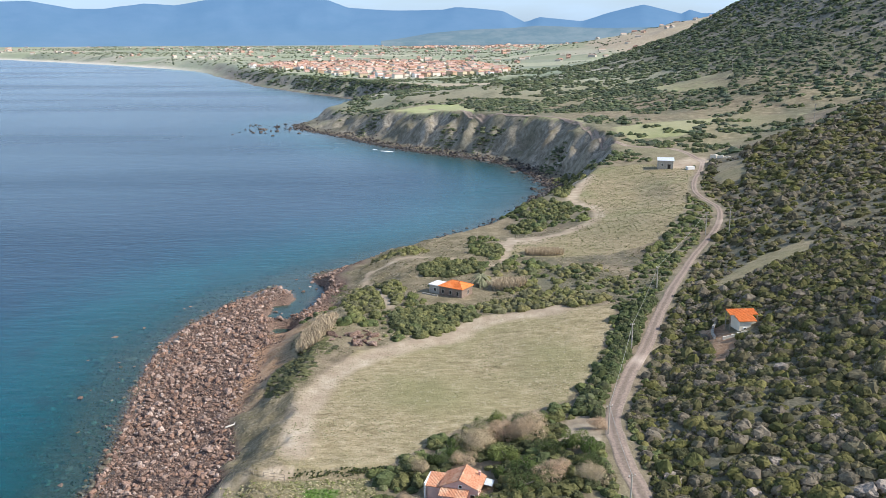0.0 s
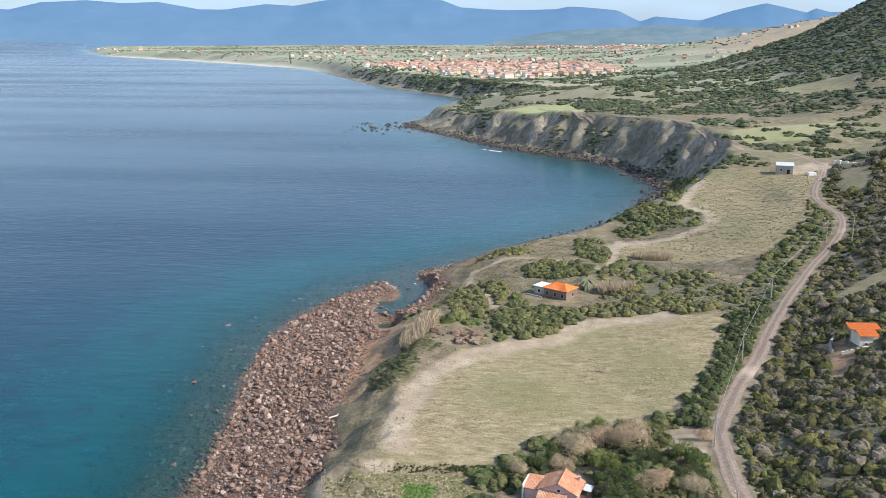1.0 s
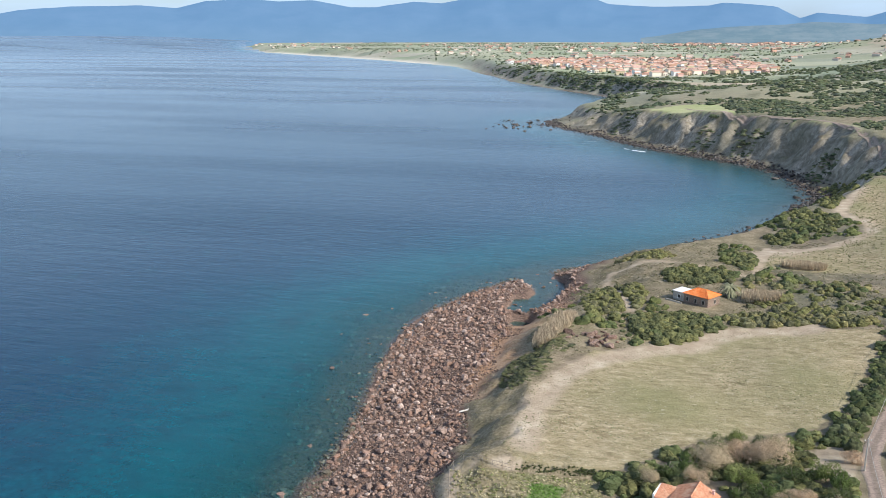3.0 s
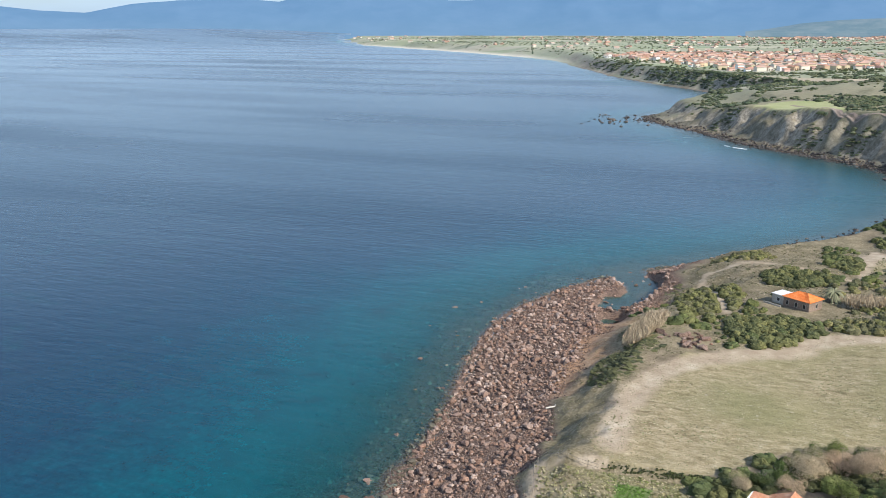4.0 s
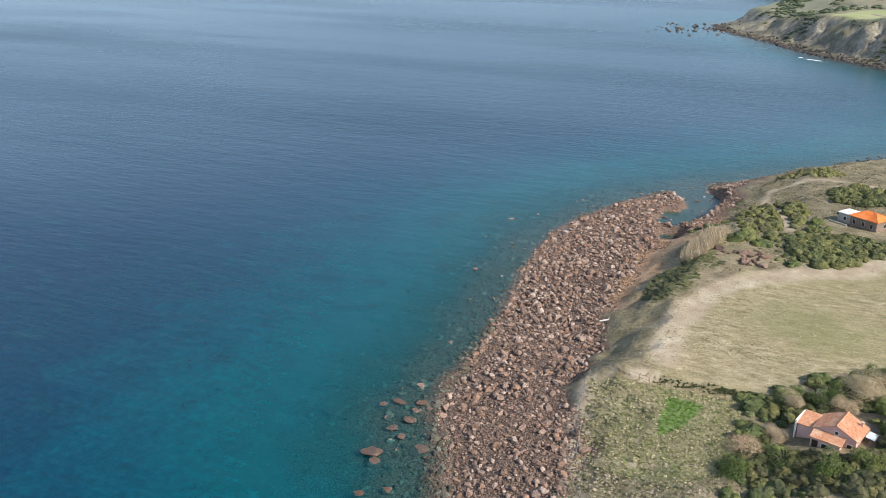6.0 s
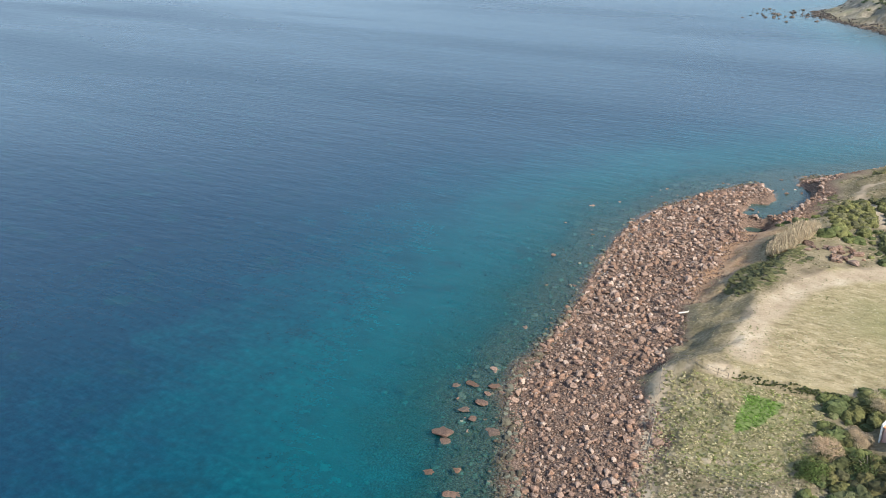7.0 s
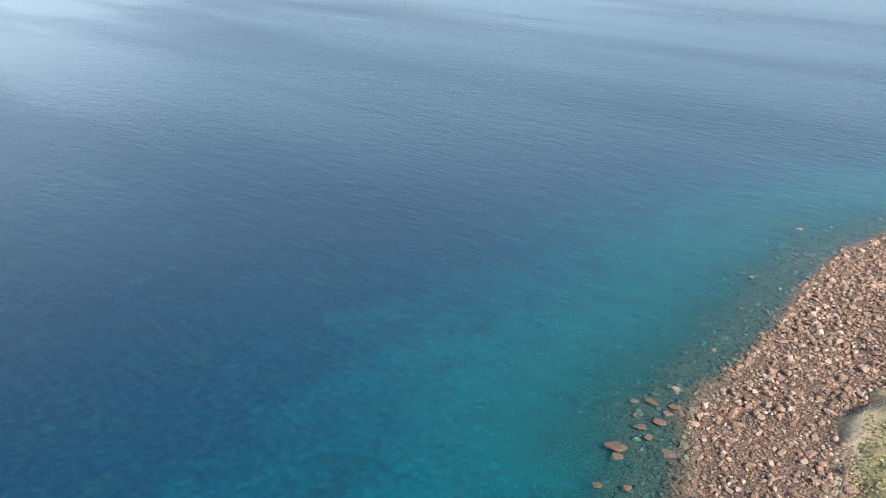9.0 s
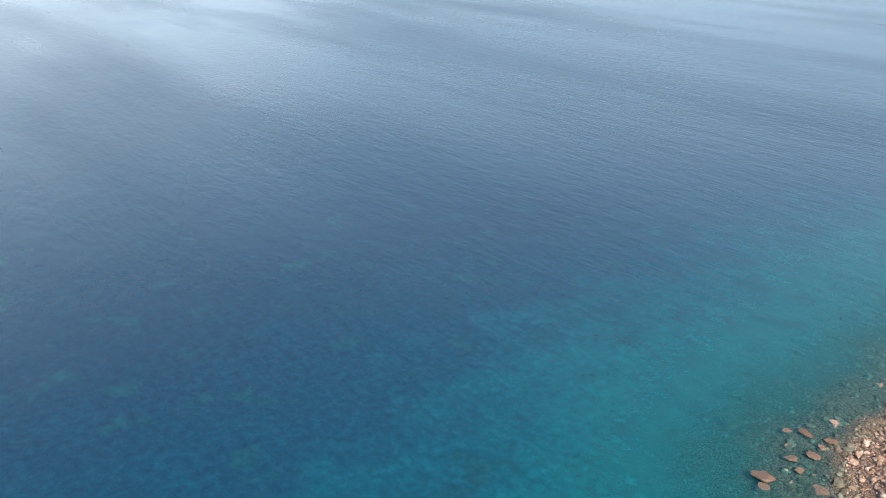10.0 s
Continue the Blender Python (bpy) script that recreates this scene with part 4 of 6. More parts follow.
def wild(count, seed, x0, x1, y0, y1):
    r = np.random.default_rng(seed)
    return np.stack([r.uniform(x0, x1, count), r.uniform(y0, y1, count)], 1)


def in_view(xy, low=-92.0, high=31.0):
    a = np.degrees(np.arctan2(xy[:, 0], xy[:, 1]))
    return (a > low) & (a < high)


ROUND = [leaf_dome(80, 0.075, 150 + k, 1.0, 0.9, 5 + k % 3, rings=6, sides=12) for k in range(8)]
NEAR = [leaf_dome(40, 0.1, 100 + k, 1.0, 0.85, 3 + k % 3, rings=4, sides=9) for k in range(8)]
MID = [leaf_dome(12, 0.16, 200 + k, 1.0, 0.85, 3 + k % 3, rings=3, sides=7) for k in range(8)]
FAR = [leaf_dome(4, 0.28, 300 + k, 1.0, 0.75, 4, rings=3, sides=6) for k in range(6)]

# the heath on the slope right of the road
xy = np.concatenate([wild(19000, 41, 20, 190, 70, 440), wild(13500, 42, 20, 110, 70, 190)])
xy = xy[in_view(xy) & (xy[:, 0] > track_x(xy[:, 1]) + 1)]
xy = xy[open_ground(xy, 0.3) & ~inside(xy[:, 0], xy[:, 1], TERRACE) & (xy[:, 1] - 333 - 0.58 * (xy[:, 0] - 103) < 8 + 14 * rough(xy[:, 0], xy[:, 1], 20, 90))]
thick = rough(xy[:, 0], xy[:, 1], 13, 91)
xy = xy[thick > -0.8 + 0.5 * rng.uniform(size=len(xy))]
size = np.clip(0.5 + rng.exponential(0.42, len(xy)), 0.5, 2.1) * (1 + 0.6 * smooth(150, 330, xy[:, 1]))
near = np.hypot(xy[:, 0], xy[:, 1]) < 165
order = np.argsort(np.hypot(xy[:, 0], xy[:, 1]))
singles = [k for k in order if size[k] > 0.85][:150]
mask = np.ones(len(xy), bool)
mask[singles] = False
for name, some, domes in (("heath_scrub", mask & near, NEAR), ("heath_scrub", mask & ~near, MID)):
    made = grown(xy[some], size[some], domes, HEATH, 43)
    tagged(new(name, mesh_of(name, made[0], made[1], LEAF, made[2])), "low grey-green and olive heath scrub on the slope", "scrub", kind="stuff")
SHRUBS = [mesh_of("shrub", *leaf_dome(300, 0.06, 400 + k, 1.0, 0.9, 5 + k % 3, rings=8, sides=18), LEAF, HEATH[k % 9]) for k in range(18)]


def shrub(x, y, size, k, turn, label, group, meshes=None, tall=1.0):
    ob = new("shrub", (meshes or SHRUBS)[k % len(meshes or SHRUBS)])
    ob.location = (x, y, float(height(np.array([x]), np.array([y]))[0]) - 0.06 * size)
    ob.rotation_euler, ob.scale = (0, 0, turn), (size, size, size * tall)
    return tagged(ob, label, "shrub", group)


for k in singles:
    shrub(float(xy[k, 0]), float(xy[k, 1]), float(size[k]), int(k), float(k % 63) / 10, "rounded heath shrub on the stony slope", "slope shrubs")

# hedges and thickets of the lower land
BUSHES = [mesh_of("bush", *leaf_dome(340, 0.06, 500 + k, 1.0, 0.95, 6 + k % 3, rings=8, sides=18), LEAF, GREEN[k % 5]) for k in range(10)]
xy = wild(9000, 51, -34, 112, 84, 345)
xy = xy[in_view(xy) & (xy[:, 0] < track_x(xy[:, 1]) - 2) & (inland(xy[:, 0], xy[:, 1]) > beach_width(xy[:, 0], xy[:, 1]) + 3)]
xy = xy[open_ground(xy, 0.5) & ~((xy[:, 0] < -10) & (xy[:, 1] < 138)) & ~((xy[:, 0] < -15) & (xy[:, 1] < 174))]
x, y = xy.T
thick = rough(x, y, 16, 92) + 1.1 * smooth(9, 4, np.abs(x - track_x(y) + 6)) + 0.2 * ((y > 180) & (y < 222) & (x > 9)) + 0.5 * ((y < 122) & (x > -2)) - 0.5 * ((y > 205) & (x < 8))
xy = xy[thick > 0.12]
size = np.clip(0.7 + rng.exponential(0.45, len(xy)), 0.7, 2.3)
made = grown(xy[130:], size[130:], ROUND, GREEN, 53)
tagged(new("thicket", mesh_of("thicket", made[0], made[1], LEAF, made[2])), "dark green mastic thickets and hedges between the fields", "thicket", kind="stuff")
for k in range(min(130, len(xy))):
    shrub(float(xy[k, 0]), float(xy[k, 1]), float(size[k]), k, k * 0.7, "dense dark green mastic bush beside the field", "field bushes", BUSHES)

# low bushes along both sides of the road
run = curve_through(TRACK_LINE, 40)
run = run[(run[:, 1] > 84)]
way = np.gradient(run, axis=0)
way /= np.linalg.norm(way, axis=1)[:, None]
j = rng.integers(len(run), size=900)
off = np.where(rng.uniform(size=900) < 0.6, -1, 1) * (2.5 + rng.exponential(1.4, 900))
xy = run[j] + np.stack([way[j, 1], -way[j, 0]], 1) * off[:, None]
xy = xy[open_ground(xy, 0.0)]
made = grown(xy, rng.uniform(0.4, 1.15, len(xy)), MID, np.concatenate([GREEN, HEATH[2:5]]), 57)
tagged(new("roadside_scrub", mesh_of("roadside_scrub", made[0], made[1], LEAF, made[2])), "low green bushes crowding the edges of the dirt road", "scrub", kind="stuff")

# big rounded thickets by the old house, and on the banks
HOUSE_THICKETS = ((-1.5, 176.5, 9.5, 9.5, 330, 0), (-17, 199, 7.5, 17, 330, 2), (2, 220, 8.5, 8.0, 240, 0), (14, 236, 4.5, 9.5, 130, 0), (22, 184, 15, 5.0, 230, 3), (30, 196, 18, 8, 75, 2), (26, 211, 18, 7, 45, 3), (-28.5, 151, 4.2, 10.0, 330, 1), (-25, 163, 4.0, 6, 150, 1))
BANK_THICKETS = ((-12, 240, 8, 4.5, 70, 3), (37, 283, 7, 12, 120, 1), (44, 320, 6, 20, 120, 1), (54, 365, 6, 26, 130, 1), (60, 400, 8, 14, 100, 1), (30, 298, 6, 9, 80, 1), (27, 268, 6, 7, 60, 0),
                 (-26, 215, 3, 9, 60, 3), (11, 118.5, 10, 5.5, 150, 0), (13, 106, 8, 6, 120, 1), (4, 97, 14, 4, 130, 3), (-7, 101, 4, 6, 70, 0), (6, 99, 9, 4, 90, 2), (-4, 111.5, 5, 2.0, 40, 1))
for cx, cy, rx, ry, n, hue in HOUSE_THICKETS + BANK_THICKETS:
    r = np.random.default_rng(int(abs(cx) * 7 + cy))
    a, d = r.uniform(0, 6.3, n), np.sqrt(r.uniform(0, 1, n))
    xy = np.stack([cx + rx * d * np.cos(a), cy + ry * d * np.sin(a)], 1)
    xy = xy[(inland(xy[:, 0], xy[:, 1]) > 1.5) & open_ground(xy)]
    hanging = cx < -22
    # round the pink house the hue is darkened for deep shadows and dark twigs
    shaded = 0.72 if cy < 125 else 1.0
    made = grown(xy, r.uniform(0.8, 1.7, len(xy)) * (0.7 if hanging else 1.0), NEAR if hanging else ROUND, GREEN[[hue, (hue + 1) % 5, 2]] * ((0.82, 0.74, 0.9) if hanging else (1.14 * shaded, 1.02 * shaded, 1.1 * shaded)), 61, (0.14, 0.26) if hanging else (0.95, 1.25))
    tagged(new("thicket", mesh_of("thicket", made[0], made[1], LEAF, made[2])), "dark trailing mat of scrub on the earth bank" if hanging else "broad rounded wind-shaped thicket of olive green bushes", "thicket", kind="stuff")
# the hedge between the meadow and the road
r = np.random.default_rng(119)
y = r.uniform(119, 178, 420)
xy = np.stack([track_x(y) - 3.2 - 5.5 * r.uniform(size=420), y], 1)
xy = xy[open_ground(xy, 0.4)]
made = grown(xy, r.uniform(0.8, 1.6, len(xy)), ROUND, GREEN[[0, 1, 3]] * 0.8, 120, (1.0, 1.5))
tagged(new("hedge", mesh_of("hedge", made[0], made[1], LEAF, made[2])), "dense dark green hedge between the meadow and the dirt road", "hedge", kind="stuff")
# small dark bushes stand in for the shadow of the step below the meadow
r = np.random.default_rng(113)
u = r.uniform(size=520)
xy = np.stack([-22.5 + 23 * u, 113.0 + 0.8 * u + 0.16 * r.normal(size=520)], 1)
made = grown(xy, r.uniform(0.14, 0.3, 520), MID, GREEN * 0.6, 114, (0.6, 0.9))
tagged(new("bramble_hedge", mesh_of("bramble_hedge", made[0], made[1], LEAF, made[2])), "low dark bushes in place of the shadow along the meadow's lower edge", "hedge", kind="stuff")

# round bushes standing about on the valley's grass
VALLEY = [(115, 388.6, 5, 9), (144, 414, 4.5, 7), (160, 419, 4.5, 6), (167, 414, 5.5, 8), (162, 465, 6, 9), (151, 409, 2.5, 3), (184, 403, 6, 8), (178, 392, 6, 8), (143, 441, 4, 6), (151, 438, 5, 7), (143, 502, 9, 14),
          (125, 409, 5, 8), (138, 385, 3, 5)]
VALLEY_BACK = [(217, 466, 3, 4), (186, 456, 3, 4), (218, 440, 4, 5), (180, 475, 4, 5), (110, 372, 3, 6), (122, 376, 4, 5), (100, 398, 6, 8), (92, 412, 4, 6), (130, 440, 4, 5), (104, 430, 4, 5)]
FIELD_END = [(73, 363, 5, 8), (79, 367, 5, 8), (83, 358, 4, 5), (64, 357, 4, 8), (102, 389, 6, 12), (116, 404, 6, 10), (111, 377, 4, 7), (124, 409, 5, 8), (136, 417, 5, 7), (112, 419, 5, 6), (120, 383, 4, 6), (70, 376, 6, 8)]
at, size = [], []
for cx, cy, wide, n in VALLEY + VALLEY_BACK + FIELD_END:
    r = random.Random(int(cx * 3 + cy))
    for _ in range(n + 3):
        a, d = r.uniform(0, 6.3), wide * math.sqrt(r.random())
        at.append((cx + 1.2 * d * math.cos(a), cy + 0.8 * d * math.sin(a)))
        size.append(r.uniform(1.2, 2.7))
made = grown(np.array(at), np.array(size), NEAR, GREEN * (0.72, 0.76, 0.9), 70, (0.7, 1.0))
tagged(new("valley_bushes", mesh_of("valley_bushes", made[0], made[1], LEAF, made[2])), "broad dark evergreen bushes on the valley's dry grass", "bushes", kind="stuff")

# headland, valley and the far hill
xy = np.concatenate([wild(25000, 71, -110, 560, 350, 1000), wild(5500, 72, -110, 260, 380, 760)])
x, y = xy.T
s = inland(x, y)
ok = in_view(xy) & (s > np.where(x < 130, 4 + bank_width(x, y) * (0.75 + 0.5 * rough(x, y, 22, 99)), 6))
for plot in (CLIFF_FIELD, CAPE_FIELD, VALLEY_FIELD, EAST_FIELD, HILL_FIELD, TAN_FIELD, UPPER_FIELD):
    ok &= ~inside(x, y, plot)
ok &= line_distance(x, y, LINES[1][0])[0] > 4
thick = 0.6 * rough(x, y, 45, 93) + 0.65 * rough(x, y, 17, 96) + 0.3 * np.exp(-((x - 66) / 45) ** 2 - ((y - 640) / 60) ** 2) + 0.5 * smooth(60, 200, x - track_x(np.minimum(y, 480))) + 0.12 * ((s < 40) & (x < 90) & (rough(x, y, 26, 97) > 0.1))
ok &= thick > -0.6 * smooth(110, 230, x) * smooth(430, 500, y) - 0.02 + 0.12 * smooth(92, 112, x) * smooth(495, 440, y) * smooth(270, 200, x)
xy = xy[ok]
size = (1.25 + rng.exponential(0.95, len(xy))).clip(1.25, 4.0) * (1 + 0.25 * smooth(500, 900, xy[:, 1]))
# leaf hue shifted to blue for the haze of distance
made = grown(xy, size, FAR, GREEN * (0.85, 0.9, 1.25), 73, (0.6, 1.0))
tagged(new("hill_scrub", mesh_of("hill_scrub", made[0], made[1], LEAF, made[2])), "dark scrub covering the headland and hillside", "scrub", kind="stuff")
# dark scrub on the headland's knoll, its gullies and cliff ledges
for cx, cy, rx, ry, n, tall in ((38, 610, 24, 36, 420, 0.8), (-4, 790, 34, 18, 160, 0.9), (112, 600, 30, 30, 200, 0.8), (70, 690, 40, 22, 220, 0.8), (27, 505, 10, 8, 70, 0.4), (-48, 598, 12, 8, 80, 0.4), (57, 437, 7, 12, 80, 0.45), (3, 526, 10, 8, 60, 0.4),
                                (90, 520, 26, 14, 120, 0.7), (-60, 960, 40, 12, 110, 0.9), (-20, 690, 14, 8, 60, 0.8)):
    r = np.random.default_rng(int(abs(cx) * 5 + cy))
    a, d = r.uniform(0, 6.3, n), np.sqrt(r.uniform(0, 1, n))
    xy = np.stack([cx + rx * d * np.cos(a), cy + ry * d * np.sin(a)], 1)
    xy = xy[(inland(xy[:, 0], xy[:, 1]) > 5) & (line_distance(xy[:, 0], xy[:, 1], LINES[1][0])[0] > 4) & ~inside(xy[:, 0], xy[:, 1], CAPE_FIELD)]
    # some blue haze is mixed into the leaf hue
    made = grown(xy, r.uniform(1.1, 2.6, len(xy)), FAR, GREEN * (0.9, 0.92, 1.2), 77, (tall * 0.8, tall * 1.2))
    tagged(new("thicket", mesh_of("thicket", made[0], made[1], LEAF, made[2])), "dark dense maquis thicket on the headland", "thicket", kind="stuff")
# scrub on the bluff below the village
run = SHORE[(SHORE[:, 1] > 800) & (SHORE[:, 1] < 1440)]
r = np.random.default_rng(140)
j = r.integers(len(run) - 1, size=2600)
xy = run[j] + (run[j + 1] - run[j]) * r.uniform(size=(2600, 1)) + np.stack([r.uniform(0, 50, 2600), r.uniform(-10, 25, 2600)], 1)
far_in = inland(xy[:, 0], xy[:, 1])
xy = xy[(far_in > 7) & (far_in < 34) & (rough(xy[:, 0], xy[:, 1], 40, 141) > -0.3)]
# the scrub's hue carries the blue of the haze
made = grown(xy, r.uniform(1.6, 4.0, len(xy)), FAR, GREEN * (0.85, 0.92, 1.25), 142, (0.5, 0.8))
tagged(new("bluff_scrub", mesh_of("bluff_scrub", made[0], made[1], LEAF, made[2])), "dark scrub on the bluff below the village", "scrub", kind="stuff")
# groves of the plain
xy = wild(18000, 81, -1500, 900, 760, 3900)
x, y = xy.T
xy = xy[in_view(xy) & (inland(x, y) > 35) & (rough(x, y, 170, 94) > -0.05) & ~inside(x, y, TAN_FIELD)]
# trees blued in hue in place of haze
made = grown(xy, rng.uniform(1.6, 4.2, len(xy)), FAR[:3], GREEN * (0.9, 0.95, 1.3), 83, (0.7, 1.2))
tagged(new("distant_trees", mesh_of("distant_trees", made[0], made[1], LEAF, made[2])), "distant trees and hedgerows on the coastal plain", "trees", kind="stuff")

# hedgerows between the plots of the plain
r = np.random.default_rng(150)
rows = []
for _ in range(150):
    x0, y0 = r.uniform(-1100, 700), r.uniform(820, 3300)
    a, run = radians(r.choice([20, 110]) + r.normal() * 9), r.uniform(50, 170)
    d = np.arange(0, run, 5.5) + r.normal(size=len(np.arange(0, run, 5.5)))
    rows.append(np.stack([x0 + d * math.cos(a), y0 + d * math.sin(a)], 1))
xy = np.concatenate(rows)
xy = xy[in_view(xy) & (inland(xy[:, 0], xy[:, 1]) > 35) & ~inside(xy[:, 0], xy[:, 1], TAN_FIELD)]
# blue cast put into the hue for the hazy distance
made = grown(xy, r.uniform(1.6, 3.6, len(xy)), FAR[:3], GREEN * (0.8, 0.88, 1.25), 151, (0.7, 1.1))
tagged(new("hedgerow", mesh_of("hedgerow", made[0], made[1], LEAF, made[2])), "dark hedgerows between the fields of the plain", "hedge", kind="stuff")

# tufts in the upper field and garden
xy = wild(15000, 91, 14, 104, 222, 356)
xy = xy[inside(xy[:, 0], xy[:, 1], UPPER_FIELD)]
TUFT = [leaf_dome(9, 0.45, 600 + k, 1.0, 0.7, 2, False) for k in range(5)]
made = grown(xy, rng.uniform(0.18, 0.48, len(xy)), TUFT, np.array([(0.22, 0.22, 0.11), (0.36, 0.32, 0.19), (0.2, 0.21, 0.09), (0.42, 0.37, 0.24)]), 93, (0.3, 0.7))
tagged(new("field_tufts", mesh_of("field_tufts", made[0], made[1], LEAF, made[2])), "low weedy tufts scattered over the rough upper field", "tufts", kind="stuff")
xy = wild(17000, 97, -27, 40, 112, 181)
xy = xy[inside(xy[:, 0], xy[:, 1], MEADOW)]
made = grown(xy, rng.uniform(0.09, 0.22, len(xy)) * (1 + 0.5 * (rough(xy[:, 0], xy[:, 1], 9, 98) > 0.2)), TUFT, np.array([(0.3, 0.27, 0.15), (0.2, 0.2, 0.095), (0.54, 0.46, 0.32), (0.25, 0.23, 0.13), (0.25, 0.255, 0.13)]), 98, (0.15, 0.4))
tagged(new("meadow_tufts", mesh_of("meadow_tufts", made[0], made[1], LEAF, made[2])), "short dry grass tufts over the mown meadow", "grass", kind="stuff")
xy = wild(16000, 101, -32, 62, 158, 262)
xy = xy[(inland(xy[:, 0], xy[:, 1]) > beach_width(xy[:, 0], xy[:, 1]) + 2) & open_ground(xy) & (xy[:, 0] < track_x(xy[:, 1]) + 12) & (rough(xy[:, 0], xy[:, 1], 6, 102) > -0.35)][:8000]
made = grown(xy, rng.uniform(0.14, 0.45, len(xy)), TUFT, np.array([(0.3, 0.265, 0.16), (0.2, 0.19, 0.1), (0.42, 0.35, 0.23), (0.16, 0.165, 0.08)]), 103, (0.3, 0.8))
tagged(new("rough_grass", mesh_of("rough_grass", made[0], made[1], LEAF, made[2])), "rough tussocky dry grass and low weeds between the bushes", "grass", kind="stuff")
xy = wild(2200, 99, -37, -20, 96, 172)
s = inland(xy[:, 0], xy[:, 1]) - beach_width(xy[:, 0], xy[:, 1])
xy = xy[(s > 0.5) & ~inside(xy[:, 0], xy[:, 1], MEADOW) & ~inside(xy[:, 0], xy[:, 1], GARDEN)]
made = grown(xy, rng.uniform(0.1, 0.24, len(xy)), TUFT, np.array([(0.26, 0.23, 0.13), (0.22, 0.205, 0.1), (0.36, 0.31, 0.2)]), 100, (0.4, 0.8))
tagged(new("bank_grass", mesh_of("bank_grass", made[0], made[1], LEAF, made[2])), "rough olive and straw grass on the earth bank", "grass", kind="stuff")
xy = wild(5200, 92, -34, -6, 88, 114)
xy = xy[inside(xy[:, 0], xy[:, 1], GARDEN) & ~inside(xy[:, 0], xy[:, 1], LUSH)]
made = grown(xy, rng.uniform(0.2, 0.52, len(xy)), TUFT, np.array([(0.4, 0.355, 0.19), (0.25, 0.265, 0.1), (0.5, 0.43, 0.27), (0.3, 0.27, 0.14)]), 94, (0.25, 0.55))
tagged(new("garden_tufts", mesh_of("garden_tufts", made[0], made[1], LEAF, made[2])), "overgrown yellow-green weeds in the old garden plot", "weeds", kind="stuff")
xy = wild(2600, 111, -28, 2, 76, 95)
xy = xy[~inside(xy[:, 0], xy[:, 1], GARDEN)]
made = grown(xy, rng.uniform(0.2, 0.6, len(xy)), TUFT, np.array([(0.42, 0.36, 0.24), (0.3, 0.27, 0.16), (0.2, 0.2, 0.1), (0.5, 0.42, 0.3)]), 112, (0.3, 0.7))
tagged(new("dry_weeds", mesh_of("dry_weeds", made[0], made[1], LEAF, made[2])), "dry tan weeds and brambles below the garden plot", "weeds", kind="stuff")
xy = wild(900, 95, -21, -12, 97, 110)
xy = xy[inside(xy[:, 0], xy[:, 1], LUSH)]
made = grown(xy, rng.uniform(0.2, 0.36, len(xy)), TUFT, np.array([(0.13, 0.22, 0.04), (0.17, 0.27, 0.06)]), 96, (0.3, 0.6))
tagged(new("crop_patch", mesh_of("crop_patch", made[0], made[1], LEAF, made[2])), "bright green crop patch in the garden plot", "crop", kind="stuff")


def reed_bed(cx, cy, rx, ry, count, tall, seed, turn=0.0):
    r = np.random.default_rng(seed)
    a, d = r.uniform(0, 6.3, count), np.sqrt(r.uniform(0, 1, count))
    u, v = rx * d * np.cos(a), ry * d * np.sin(a)
    x, y = cx + u * math.cos(turn) - v * math.sin(turn), cy + u * math.sin(turn) + v * math.cos(turn)
    z = height(x, y)
    lean = r.normal(size=(count, 2)) * 0.4
    h = tall * r.uniform(0.6, 1.1, count)
    w = 0.025 + 0.03 * r.uniform(size=count)
    face = r.uniform(0, 3.14, count)
    dx, dy = np.cos(face) * w, np.sin(face) * w
    base, top = np.stack([x, y, z - 0.1], 1), np.stack([x + lean[:, 0], y + lean[:, 1], z + h], 1)
    side = np.stack([dx, dy, 0 * dx], 1)
    co = np.stack([base - side, base + side, top + side * 0.7, top - side * 0.7], 1).reshape(-1, 3)
    hue = np.repeat(DRY[r.integers(3, size=count)] * r.uniform(0.9, 1.25, (count, 1)), 4, 0)
    ob = new("reed_bed", mesh_of("reed_bed", co, np.arange(4 * count).reshape(-1, 4), REED, hue))
    return tagged(ob, "pale dry reeds standing in a dense clump", "reeds", "reed clumps", kind="stuff")


reed_bed(-26.5, 172, 3.0, 9.5, 5200, 1.6, 1, -0.2)
reed_bed(16, 199, 4.2, 3.0, 3000, 2.0, 2)
reed_bed(28, 231, 5.5, 2.6, 3000, 1.7, 3)


# ---------------------------------------------------------------- trees round the pink house
def tube(bm, a, b, ra, rb, sides=6):
    a, b = Vector(a), Vector(b)
    way = (b - a).normalized()
    side = way.cross(Vector((0.3, 0.2, 1)) if abs(way.z) < 0.9 else Vector((1, 0, 0))).normalized()
    other = way.cross(side)
    rings = []
    for at, r in ((a, ra), (b, rb)):
        rings.append([bm.verts.new(at + side * (r * math.cos(k * 2 * math.pi / sides)) + other * (r * math.sin(k * 2 * math.pi / sides))) for k in range(sides)])
    for k in range(sides):
        bm.faces.new((rings[0][k], rings[0][(k + 1) % sides], rings[1][(k + 1) % sides], rings[1][k]))
    bm.faces.new(rings[1])


def part(name, bm, mat, parent=None, label=""):
    me = bpy.data.meshes.new(name)
    bmesh.ops.recalc_face_normals(bm, faces=bm.faces)
    bm.to_mesh(me)
    bm.free()
    me.materials.append(mat)
    ob = new(name, me)
    ob.parent = parent
    return tagged(ob, label)


def thing(name, x, y, turn=0.0, label="", category="", group="", z=None):
    ob = new(name)
    ob.location = (x, y, float(height(np.array([x]), np.array([y]))[0]) if z is None else z)
    ob.rotation_euler = (0, 0, radians(turn))
    return tagged(ob, label, category, group)


